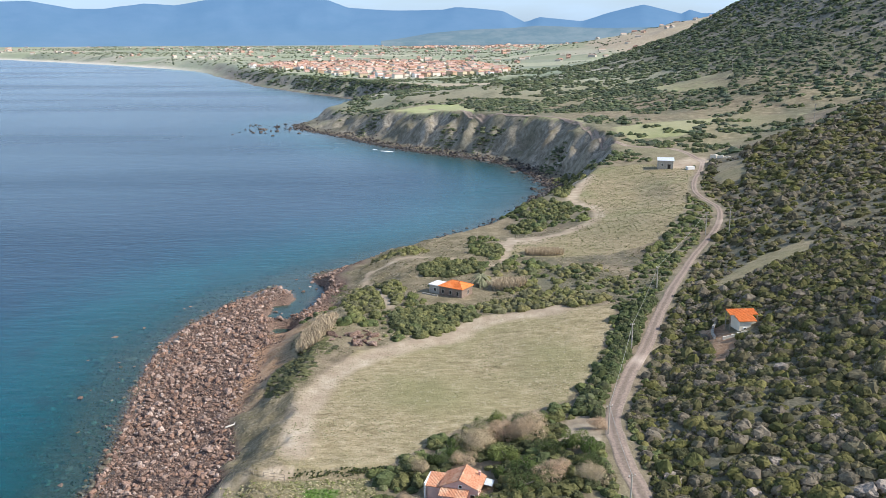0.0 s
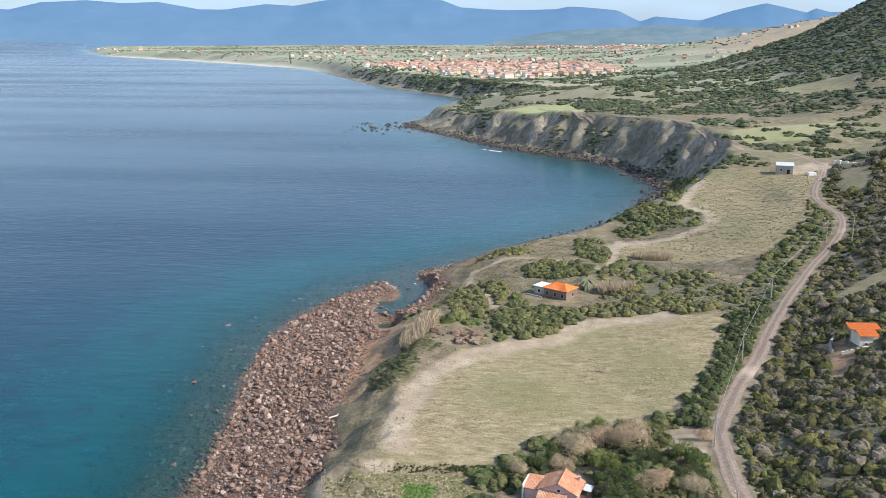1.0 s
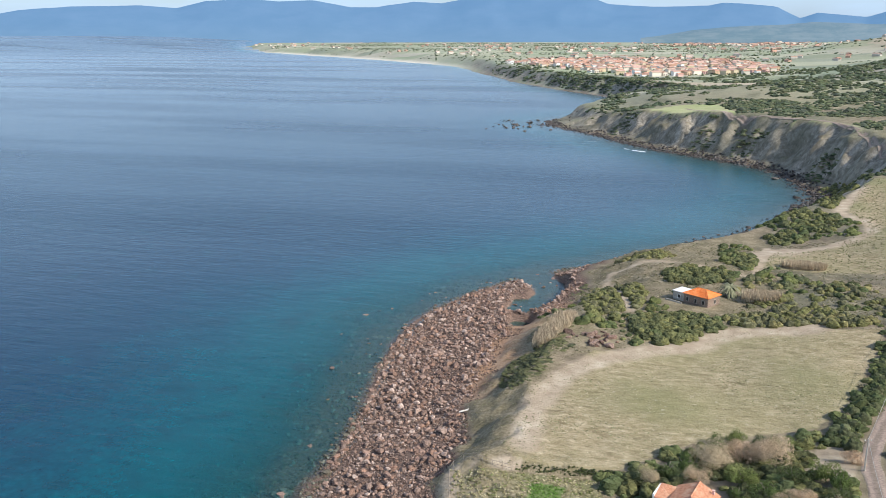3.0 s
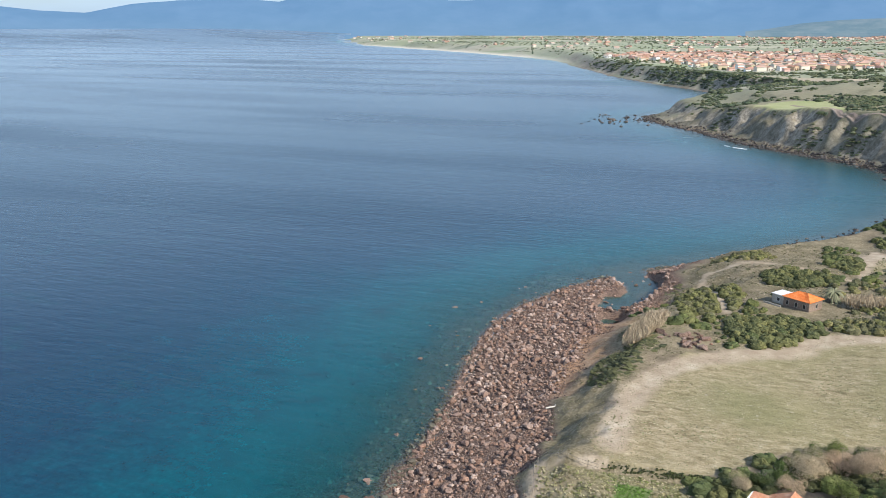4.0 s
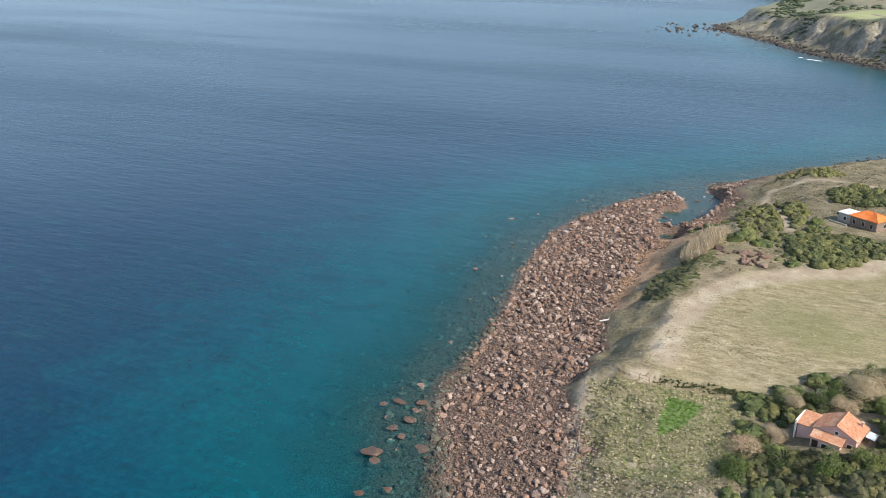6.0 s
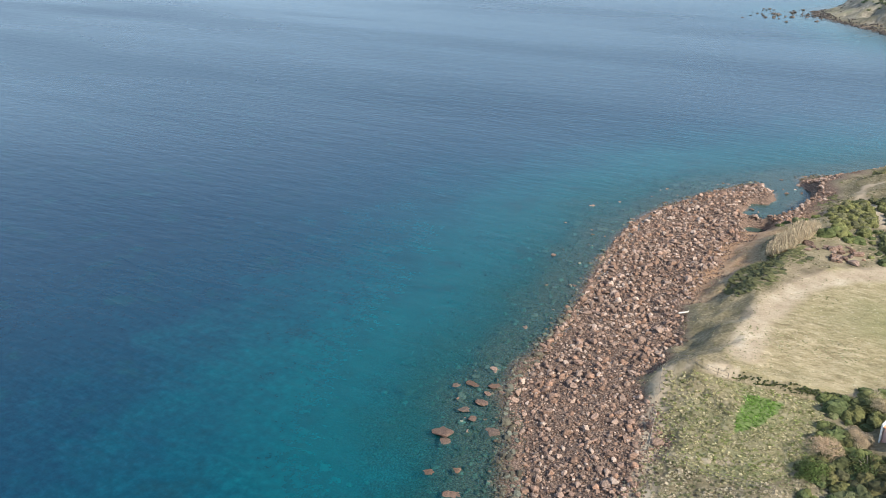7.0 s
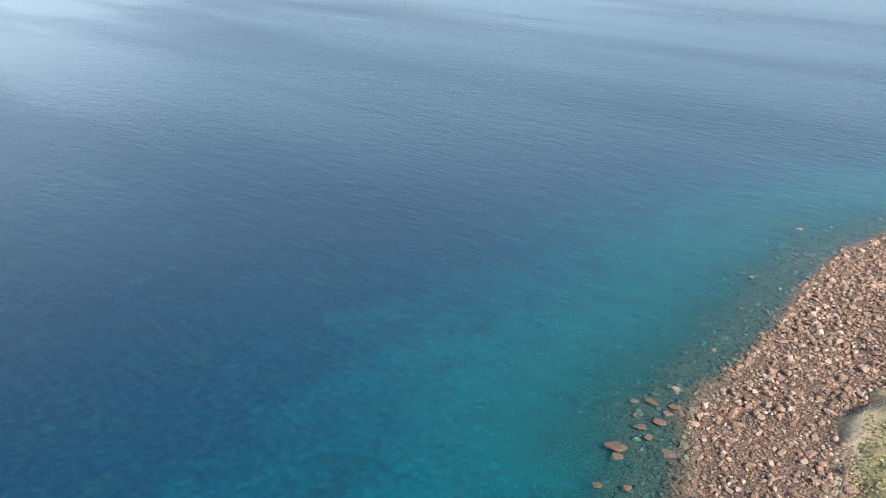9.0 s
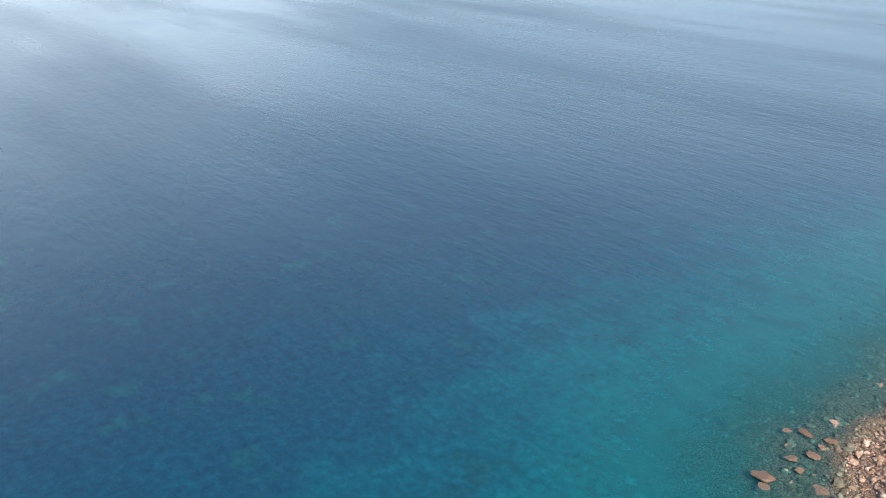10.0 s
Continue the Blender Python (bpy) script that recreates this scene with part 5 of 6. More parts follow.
def small_tree(x, y, tall, wide, hue, seed, label, leaf=0.1, count=520, bark=WOOD):
    r = random.Random(seed)
    tree = thing("tree", x, y, r.uniform(0, 360), label, "tree", "garden trees")
    bm = bmesh.new()
    tube(bm, (0, 0, -0.2), (0.05, 0.02, tall * 0.45), 0.16, 0.1)
    for k in range(7):
        a, up = k * 0.9 + r.random(), r.uniform(0.15, 0.45)
        tube(bm, (0, 0, tall * up), (wide * 0.6 * math.cos(a), wide * 0.6 * math.sin(a), tall * r.uniform(0.55, 0.85)), 0.07, 0.025, 5)
    part("trunk", bm, bark, tree)
    rr = np.random.default_rng(seed)
    co, faces = leaf_dome(count, leaf, seed, 1.0, 1.0, 9, False, 0.2)
    co = co * (wide, wide, tall * 0.75) + (0, 0, tall * 0.12)
    hues = np.repeat(np.array(hue)[None] * rr.uniform(0.75, 1.25, (count, 1)), 4, 0)
    crown = new("crown", mesh_of("crown", co, faces, LEAF, hues))
    crown.parent = tree
    return tree


BARE_LABEL, GREEN_LABEL = "bushy bare tree with pinkish tan winter twigs", "dense rounded evergreen tree by the pink house"
YARD_TREES = (
        (5.0, 117.5, 3.8, 2.5, 1), (12.6, 119.0, 3.9, 2.6, 1), (9.2, 120.0, 3.0, 2.0, 1), (-3.4, 112.8, 2.6, 1.2, 1), (3.2, 113.0, 2.0, 1.3, 1),
        (8.6, 125.8, 2.2, 1.7, 0), (5.6, 124.6, 1.8, 1.4, 0), (11.8, 125.6, 2.0, 1.6, 0), (14.8, 125.4, 1.9, 1.5, 0),
        (1.2, 115.6, 2.6, 1.7, 0), (-1.0, 114.4, 2.2, 1.4, 0), (9.0, 112.0, 2.4, 1.9, 0), (11.8, 109.0, 2.2, 1.8, 0), (15.0, 112.5, 2.4, 1.9, 0), (18.6, 113.0, 3.0, 1.7, 0))
GARDEN_TREES = (
        (20.6, 110.2, 3.2, 1.6, 0), (19.8, 106.4, 2.8, 1.4, 0), (15.5, 106.0, 2.0, 1.9, 1), (20.4, 103.6, 2.6, 1.4, 1), (11.0, 103.5, 2.2, 2.0, 0), (6.0, 98.5, 2.2, 2.0, 0), (2.0, 97.0, 2.4, 2.2, 0),
        (-3.0, 98.5, 2.0, 2.0, 0), (-7.5, 101.0, 1.6, 1.8, 1), (-8.0, 96.0, 1.8, 2.0, 0), (-4.8, 104.5, 1.6, 1.4, 1), (23.5, 120.0, 1.8, 1.3, 1), (8.0, 108.5, 1.6, 1.2, 0))
for k, (x, y, tall, wide, bare) in enumerate(YARD_TREES + GARDEN_TREES):
    hue = (0.54 + 0.03 * (k % 3), 0.44, 0.295) if bare else ((0.125, 0.165, 0.05), (0.1, 0.125, 0.045), (0.17, 0.2, 0.06))[k % 3]
    small_tree(x, y, tall * (1.15 if bare else 1.0), wide * (1.25 if bare else 1.0), hue, 700 + k, BARE_LABEL if bare else GREEN_LABEL, 0.024 if bare else 0.05, 6000 if bare else 1700, WOOD)


# ---------------------------------------------------------------- buildings
def box(bm, x0, x1, y0, y1, z0, z1):
    v = [bm.verts.new(c) for c in ((x0, y0, z0), (x1, y0, z0), (x1, y1, z0), (x0, y1, z0), (x0, y0, z1), (x1, y0, z1), (x1, y1, z1), (x0, y1, z1))]
    for f in ((3, 2, 1, 0), (4, 5, 6, 7), (0, 1, 5, 4), (1, 2, 6, 5), (2, 3, 7, 6), (3, 0, 4, 7)):
        bm.faces.new([v[k] for k in f])


def slab(bm, a, b, c, d, thick):
    """A roof slope with thickness: a-b along the eave, d-c along the ridge."""
    a, b, c, d = (Vector(p) for p in (a, b, c, d))
    n = (b - a).cross(d - a).normalized() * thick
    top, low = [bm.verts.new(p + n) for p in (a, b, c, d)], [bm.verts.new(p) for p in (a, b, c, d)]
    bm.faces.new(top)
    bm.faces.new(low[::-1])
    for k in range(4):
        bm.faces.new((low[k], low[(k + 1) % 4], top[(k + 1) % 4], top[k]))


def tiled(bm, a, b, c, d, pitch=0.24, r=0.06):
    """A slope of half-round tiles, in one skin: the rows run up from the eave a-b to the ridge d-c."""
    a, b, c, d = (Vector(p) for p in (a, b, c, d))
    n = (b - a).cross(d - a).normalized()
    count = max(2, int(max((b - a).length, (c - d).length) / pitch))
    low, high = [], []
    for k in range(count):
        for q, h in ((0.0, 0.06), (0.15, 0.06), (0.35, 0.06 + r), (0.8, 0.06 + r)):
            t = (k + q) / count
            low.append(bm.verts.new(a.lerp(b, t) + n * h))
            high.append(bm.verts.new(d.lerp(c, t) + n * h))
    low.append(bm.verts.new(b + n * 0.06)), high.append(bm.verts.new(c + n * 0.06))
    for k in range(len(low) - 1):
        bm.faces.new((low[k], low[k + 1], high[k + 1], high[k]))
    base = [bm.verts.new(p) for p in (a, b, c, d)]
    bm.faces.new(base[::-1])
    bm.faces.new((base[0], base[1], *low[::-1]))
    bm.faces.new((base[2], base[3], *high))
    bm.faces.new((base[1], base[2], high[-1], low[-1]))
    bm.faces.new((base[3], base[0], low[0], high[0]))


def gable_wall(bm, x0, x1, y0, y1, z0, eave, apex):
    """A block whose ends at y0 and y1 rise to a point."""
    m = (x0 + x1) / 2
    ends = []
    for y in (y0, y1):
        ends.append([bm.verts.new(c) for c in ((x0, y, z0), (x1, y, z0), (x1, y, eave), (m, y, apex), (x0, y, eave))])
    bm.faces.new(ends[0])
    bm.faces.new(ends[1][::-1])
    for k in range(5):
        bm.faces.new((ends[0][k], ends[1][k], ends[1][(k + 1) % 5], ends[0][(k + 1) % 5]))


def window(parent, x, y, z, w, h, turn=0.0, frame_mat=WHITE, name="window"):
    """A framed opening on a wall: the outward side is local -y before the turn."""
    bm = bmesh.new()
    box(bm, -w / 2, w / 2, -0.03, 0.05, 0, h)
    ob = part(name, bm, DARK, parent)
    ob.location, ob.rotation_euler = (x, y, z), (0, 0, radians(turn))
    bm = bmesh.new()
    for x0, x1, z0, z1 in ((-w / 2 - 0.08, -w / 2, -0.08, h + 0.08), (w / 2, w / 2 + 0.08, -0.08, h + 0.08), (-w / 2, w / 2, h, h + 0.08), (-w / 2 - 0.05, w / 2 + 0.05, -0.1, 0)):
        box(bm, x0, x1, -0.07, 0.02, z0, z1)
    part("frame", bm, frame_mat, ob)
    return ob


def pink_house():
    home = thing("house", 2.7, 105.6, -15, "small pink rendered house with a terracotta tile roof among trees", "house", z=8.9)
    home.scale = (0.8, 0.8, 0.8)
    bm = bmesh.new()
    gable_wall(bm, -3.1, 3.1, -2.5, 2.5, -0.8, 2.7, 4.05)
    part("wall", bm, PINK, home)
    for name, sgn in (("roof", -1), ("roof", 1)):
        bm = bmesh.new()
        if sgn < 0:
            tiled(bm, (-3.5, 2.75, 2.5), (-3.5, -2.75, 2.5), (0, -2.75, 4.1), (0, 2.75, 4.1))
        else:
            tiled(bm, (3.5, -2.75, 2.5), (3.5, 2.75, 2.5), (0, 2.75, 4.1), (0, -2.75, 4.1))
        part(name, bm, TILES, home, "weathered terracotta tile roof")
    bm = bmesh.new()
    tube(bm, (0, -2.8, 4.2), (0, 2.8, 4.2), 0.13, 0.13, 8)
    part("ridge", bm, TILES, home)
    # porch in front and the side wing
    bm = bmesh.new()
    box(bm, -3.1, 1.3, -4.1, -2.5, -0.8, 1.75)
    part("porch_wall", bm, PINK, home)
    bm = bmesh.new()
    tiled(bm, (-3.3, -4.4, 1.75), (1.6, -4.4, 1.75), (1.6, -2.5, 2.4), (-3.3, -2.5, 2.4))
    part("porch_roof", bm, TILES, home)
    bm = bmesh.new()
    box(bm, -6.0, -3.1, -1.8, 1.6, -0.8, 1.9)
    part("wing_wall", bm, PINK, home)
    bm = bmesh.new()
    tiled(bm, (-6.1, -2.1, 1.9), (-3.1, -2.1, 1.9), (-3.1, 1.8, 2.6), (-6.1, 1.8, 2.6))
    part("wing_roof", bm, TILES, home)
    bm = bmesh.new()
    box(bm, -6.35, -6.1, -2.2, 1.9, -0.8, 2.5)
    part("side_wall", bm, WHITE, home, "white painted end wall")
    bm = bmesh.new()
    slab(bm, (3.5, 0.4, 2.2), (4.9, 0.4, 2.0), (4.9, 2.6, 2.0), (3.5, 2.6, 2.2), 0.06)
    part("awning", bm, METAL, home, "pale grey corrugated lean-to roof")
    for px, py in ((4.75, 0.5), (4.75, 2.5)):
        bm = bmesh.new()
        box(bm, px - 0.06, px + 0.06, py - 0.06, py + 0.06, -0.8, 2.0)
        part("post", bm, WOOD, home)
    window(home, -0.9, -4.1, 0.2, 0.95, 0.95)
    window(home, 2.2, -2.5, 0.9, 0.7, 0.7)
    window(home, 0.1, -2.5, 2.6, 0.5, 0.5)
    window(home, -2.4, -4.1, -0.6, 0.85, 1.9, name="door", frame_mat=WOOD)
    bm = bmesh.new()
    box(bm, 2.3, 2.65, 1.6, 1.95, 2.9, 3.75)
    box(bm, 2.25, 2.7, 1.55, 2.0, 3.75, 3.83)
    part("chimney", bm, PINK, home)


pink_house()


def stone_house():
    home = thing("house", 2.9, 195.6, -33, "brown stone house with orange hipped roof and white annex", "house", z=9.8)
    home.scale = (0.82, 0.82, 0.82)
    bm = bmesh.new()
    box(bm, -3.6, 4.0, -2.9, 2.9, -0.8, 2.7)
    part("wall", bm, STONE, home)
    x0, x1, y0, y1, e, t = -3.9, 4.35, -3.25, 3.25, 2.68, 4.1
    ra, rb = (x0 + 2.9, 0, t), (x1 - 2.9, 0, t)
    for a, b, c, d in (((x0, y0, e), (x1, y0, e), rb, ra), ((x1, y1, e), (x0, y1, e), ra, rb), ((x1, y0, e), (x1, y1, e), rb, rb), ((x0, y1, e), (x0, y0, e), ra, ra)):
        bm = bmesh.new()
        if c == d:
            a_, b_, c_ = (Vector(p) for p in (a, b, c))
            n = (b_ - a_).cross(c_ - a_).normalized() * 0.08
            low, top = [bm.verts.new(p) for p in (a_, b_, c_)], [bm.verts.new(p + n) for p in (a_, b_, c_)]
            bm.faces.new(top), bm.faces.new(low[::-1])
            for k in range(3):
                bm.faces.new((low[k], low[(k + 1) % 3], top[(k + 1) % 3], top[k]))
        else:
            tiled(bm, a, b, c, d, 0.3, 0.09)
        part("roof", bm, ORANGE, home, "bright orange tile roof")
    for a in ((x0, y0, e), (x0, y1, e)):
        bm = bmesh.new()
        tube(bm, (a[0], a[1], a[2] + 0.1), (ra[0], ra[1], ra[2] + 0.1), 0.1, 0.1)
        part("ridge", bm, ORANGE, home)
    for a in ((x1, y0, e), (x1, y1, e)):
        bm = bmesh.new()
        tube(bm, (a[0], a[1], a[2] + 0.1), (rb[0], rb[1], rb[2] + 0.1), 0.1, 0.1)
        part("ridge", bm, ORANGE, home)
    bm = bmesh.new()
    tube(bm, (ra[0], 0, t + 0.1), (rb[0], 0, t + 0.1), 0.11, 0.11)
    part("ridge", bm, ORANGE, home)
    bm = bmesh.new()
    box(bm, -7.4, -3.6, -2.5, 1.9, -0.8, 2.45)
    part("annex", bm, PALE_STONE, home, "pale stone annex")
    bm = bmesh.new()
    box(bm, -7.6, -3.9, -2.7, 2.1, 2.45, 2.62)
    part("annex_roof", bm, WHITE, home, "white flat roof")
    for x in (-2.4, 0.2, 2.6):
        window(home, x, -2.9, 0.7, 0.7, 1.1, frame_mat=PALE_STONE)
    window(home, 4.0, 0.5, 0.7, 0.8, 1.1, 90, frame_mat=PALE_STONE)
    window(home, -5.4, -2.5, 0.8, 0.8, 0.9, frame_mat=WHITE)
    bm = bmesh.new()
    box(bm, -8.2, -3.0, -5.0, -4.7, -0.9, 0.5)
    part("terrace_wall", bm, PALE_STONE, home)


stone_house()


def low_wall(line, tall, thick, mat, label, seed=1):
    """A dry stone wall along a line, each stone on the ground under it."""
    r = random.Random(seed)
    wall = thing("garden_wall", line[0][0], line[0][1], 0, label, "wall", z=0.0)
    p = curve_through(line, 24)
    run = np.concatenate([[0], np.cumsum(np.linalg.norm(np.diff(p, axis=0), axis=1))])
    at = 0.0
    while at < run[-1]:
        step = r.uniform(0.5, 0.9)
        x, y = float(np.interp(at, run, p[:, 0])), float(np.interp(at, run, p[:, 1]))
        u, v = float(np.interp(at + 0.3, run, p[:, 0])) - x, float(np.interp(at + 0.3, run, p[:, 1])) - y
        z = float(height(np.array([x]), np.array([y]))[0])
        bm = bmesh.new()
        box(bm, -step / 2 + 0.01, step / 2 - 0.01, -thick / 2 - r.uniform(0, 0.06), thick / 2 + r.uniform(0, 0.06), -0.5, tall * r.uniform(0.75, 1.1))
        ob = part("stone", bm, mat, wall)
        ob.location, ob.rotation_euler = (x - line[0][0], y - line[0][1], z), (0, 0, math.atan2(v, u))
        at += step


def slope_hut():
    home = thing("hut", 56.6, 154.6, 4, "small cream hut with an orange tile roof dug into the slope", "hut")
    bm = bmesh.new()
    box(bm, -1.2, 1.1, -1.9, 2.0, -1.6, 1.75)
    part("wall", bm, CREAM, home)
    bm = bmesh.new()
    box(bm, 1.1, 2.4, -0.9, 2.0, -1.0, 1.75)
    part("wing_wall", bm, CREAM, home)
    bm = bmesh.new()
    tiled(bm, (-1.45, -2.3, 1.72), (2.05, -2.3, 1.72), (2.05, 0.2, 2.25), (-1.45, 0.2, 2.25))
    part("front_roof", bm, ORANGE, home, "bright orange tile roof")
    bm = bmesh.new()
    tiled(bm, (-2.3, 0.0, 2.25), (3.2, 0.0, 2.25), (3.2, 2.4, 2.7), (-2.3, 2.4, 2.7))
    part("back_roof", bm, ORANGE, home, "bright orange tile roof")
    for px, py in ((-2.15, 0.15), (-2.15, 2.2), (3.05, 0.15), (3.05, 2.2)):
        bm = bmesh.new()
        box(bm, px - 0.07, px + 0.07, py - 0.07, py + 0.07, -1.2, 2.28)
        part("post", bm, WOOD, home)
    window(home, -0.1, -1.9, -0.2, 0.5, 0.6)
    low_wall([(54.0, 161.0), (52.0, 157.0), (51.3, 153.0)], 0.6, 0.35, PALE_STONE, "low pale stone wall beside the hut's yard", 3)
    low_wall([(52.6, 151.4), (54.6, 151.2), (56.2, 151.0)], 0.45, 0.3, CREAM, "low rendered wall across the hut's yard", 5)

slope_hut()


def field_shed():
    home = thing("shed", 89.2, 341.5, -12, "roofless-looking grey stone shed with a white sheet roof", "shed")
    bm = bmesh.new()
    box(bm, -3.2, 2.8, -2.2, 2.4, -0.8, 3.1)
    part("wall", bm, PALE_STONE, home)
    bm = bmesh.new()
    slab(bm, (-3.4, -2.5, 3.05), (3.2, -2.5, 3.05), (3.2, 2.7, 3.7), (-3.4, 2.7, 3.7), 0.1)
    part("roof", bm, METAL, home, "white corrugated sheet roof")
    window(home, 1.2, -2.2, -0.4, 1.1, 2.0, name="door", frame_mat=WOOD)
    window(home, -1.4, -2.2, 1.0, 0.7, 0.8)
    low = thing("trough", 97.5, 336.0, 10, "small pale concrete block beside the shed", "trough")
    bm = bmesh.new()
    box(bm, -1.5, 1.5, -1.0, 1.0, -0.3, 1.1)
    part("body", bm, WHITE, low)
    wall = thing("ruined_wall", 114.5, 346, -60, "low ruined white stone wall in the valley", "wall")
    bm = bmesh.new()
    r = random.Random(4)
    for k in range(9):
        box(bm, -8 + k * 1.8, -8 + k * 1.8 + 1.3 + 0.45 * r.random(), -0.3 - 0.3 * r.random(), 0.3 + 0.3 * r.random(), -1.2, 0.1 + 0.6 * r.random())
    part("stones", bm, CREAM, wall)


field_shed()


def pole(x, y, tall, label="pale weathered utility pole beside the road", arm=True):
    p = thing("utility_pole", x, y, 25, label, "utility pole", "utility poles")
    bm = bmesh.new()
    tube(bm, (0, 0, -0.4), (0, 0, tall), 0.13, 0.09, 8)
    part("shaft", bm, PALE_STONE, p)
    if arm:
        bm = bmesh.new()
        box(bm, -0.55, 0.55, -0.05, 0.05, tall - 0.4, tall - 0.28)
        part("crossarm", bm, WOOD, p)
        for k in (-0.45, 0.45):
            bm = bmesh.new()
            tube(bm, (k, 0, tall - 0.28), (k, 0, tall - 0.1), 0.05, 0.04, 6)
            part("insulator", bm, WHITE, p)
    return Vector((x, y, float(height(np.array([x]), np.array([y]))[0]) + tall - 0.1))


tops = [pole(*at) for at in ((23.3, 96, 6), (24.4, 116.5, 4.8), (36.2, 155.5, 5.2), (48, 185, 5.5), (72.8, 232, 6.5))]
pole(78.7, 230.3, 7.5)
for at in ((159, 370, 9), (142, 590, 9), (185, 560, 9), (118, 640, 9), (240, 540, 9)):
    pole(*at, "tall thin utility pole on the far slope")
for a, b in zip(tops[:-1], tops[1:]):
    me = bpy.data.curves.new("overhead_wire", "CURVE")
    me.dimensions, me.bevel_depth = "3D", 0.025
    line = me.splines.new("POLY")
    line.points.add(12)
    for k in range(13):
        t = k / 12
        p = a.lerp(b, t) - Vector((0, 0, 4 * 0.5 * t * (1 - t)))
        line.points[k].co = (*p, 1)
    me.materials.append(WIRE)
    tagged(new("overhead_wire", me), "slack overhead wire between two poles", "wire", "overhead wires")


def palm(x, y):
    tree = thing("palm", x, y, 20, "short shaggy palm with arching grey-green fronds beside the stone house", "palm tree")
    bm = bmesh.new()
    tube(bm, (0, 0, -0.2), (0.1, 0, 2.2), 0.4, 0.3, 9)
    part("trunk", bm, WOOD, tree)
    r = random.Random(9)
    for k in range(22):
        bm = bmesh.new()
        a, up = k * 2.4, r.uniform(-0.2, 1.0)
        prev = None
        for j in range(6):
            d = j / 5 * 2.7
            z = 2.2 + up * d - 0.33 * d * d
            c = Vector((d * math.cos(a), d * math.sin(a), z))
            w = 0.34 * math.sin(0.35 + 2.5 * j / 5)
            side = Vector((-math.sin(a), math.cos(a), 0)) * w
            now = (bm.verts.new(c - side - Vector((0, 0, w * 0.6))), bm.verts.new(c), bm.verts.new(c + side - Vector((0, 0, w * 0.6))))
            if prev:
                bm.faces.new((prev[0], prev[1], now[1], now[0]))
                bm.faces.new((prev[1], prev[2], now[2], now[1]))
            prev = now
        part("frond", bm, FROND, tree)


FROND = plain_material("palm_frond", (0.14, 0.145, 0.08), (0.24, 0.23, 0.14), 0.3)
palm(9.3, 202.0)

# driftwood log at the foot of the bank
log = thing("driftwood_log", -36.8, 137.6, 38, "pale bleached driftwood log at the foot of the bank", "log")
log.scale = (0.8, 0.8, 0.8)
bm = bmesh.new()
tube(bm, (-1.6, 0, 0.35), (0.2, 0.1, 0.42), 0.2, 0.18, 8)
tube(bm, (0.2, 0.1, 0.42), (1.7, -0.1, 0.5), 0.18, 0.1, 8)
tube(bm, (0.4, 0.1, 0.42), (1.0, 0.5, 0.75), 0.08, 0.04, 6)
part("trunk", bm, BLEACHED, log)


def fence(line, label):
    f = thing("fence", line[0][0], line[0][1], 0, label, "fence", "garden fences", z=0.0)
    p = curve_through(line, 12)
    run = np.concatenate([[0], np.cumsum(np.linalg.norm(np.diff(p, axis=0), axis=1))])
    at = np.arange(0, run[-1], 1.6)
    xs, ys = np.interp(at, run, p[:, 0]), np.interp(at, run, p[:, 1])
    zs = height(xs, ys)
    for x, y, z in zip(xs, ys, zs):
        bm = bmesh.new()
        tube(bm, (x - line[0][0], y - line[0][1], z - 0.3), (x - line[0][0], y - line[0][1], z + 0.95), 0.05, 0.04, 6)
        part("post", bm, WOOD, f)
    for h in (0.45, 0.95):
        bm = bmesh.new()
        last = None
        for x, y, z in zip(xs - line[0][0], ys - line[0][1], zs + h):
            now = [bm.verts.new((x + dx, y + dx, z + dz)) for dx, dz in ((-0.02, 0), (0, 0.03), (0.02, 0), (0, -0.03))]
            if last:
                for k in range(4):
                    bm.faces.new((last[k], last[(k + 1) % 4], now[(k + 1) % 4], now[k]))
            last = now
        part("rail", bm, WOOD, f)


fence([(-28.2, 95.0), (-30.5, 105), (-32.4, 113.4), (-27.5, 113.2), (-22.6, 112.2)], "rickety grey post and wire fence round the garden plot")
fence([(-28.2, 95.0), (-22, 92.2), (-16, 90.6), (-10, 90.0)], "rickety grey fence along the garden's lower edge")

# outcrop of broken rock beside the path, and pale stones on the slope
r = np.random.default_rng(77)
for k in range(34):
    a, d = r.uniform(0, 6.3), math.sqrt(r.uniform()) * 5.5
    boulder(-18 + 1.1 * d * math.cos(a), 166.5 + 0.9 * d * math.sin(a), 0.35 + 0.75 * r.uniform() ** 2, k, a, 0.9, "pinkish broken rock in an outcrop beside the path", "outcrop rocks")
PALE = [mesh_of("boulder", c, COARSE_FACES, ROCK, (0.33, 0.275, 0.225)) for c in COARSE[:4]]
for k, (x, y, size) in enumerate(((54.2, 129.3, 1.3), (53.8, 118.6, 0.9), (42.8, 101.0, 1.0), (38.2, 95.6, 1.2), (41.5, 98.4, 0.5), (38.9, 98.9, 0.5), (76.6, 145.1, 1.2), (29.8, 103.4, 0.8),
                                  (29.0, 101.2, 0.7), (30.6, 104.6, 0.6), (31.4, 102.2, 0.75), (49.8, 90.6, 1.7), (47.6, 89.6, 1.2), (52.2, 91.0, 1.4), (53.6, 107.9, 0.7), (56.5, 121, 0.8), (61.5, 133, 0.7), (44, 104, 0.6), (33, 112, 0.6), (58, 112, 0.7))):
    ob = boulder(x, y, size, k, k * 1.3, 0.9, "pale lichen-covered boulder among the heath shrubs", "slope boulders")
    ob.data = PALE[k % 4]

# rocks awash off the headland and along the bay
r = np.random.default_rng(78)


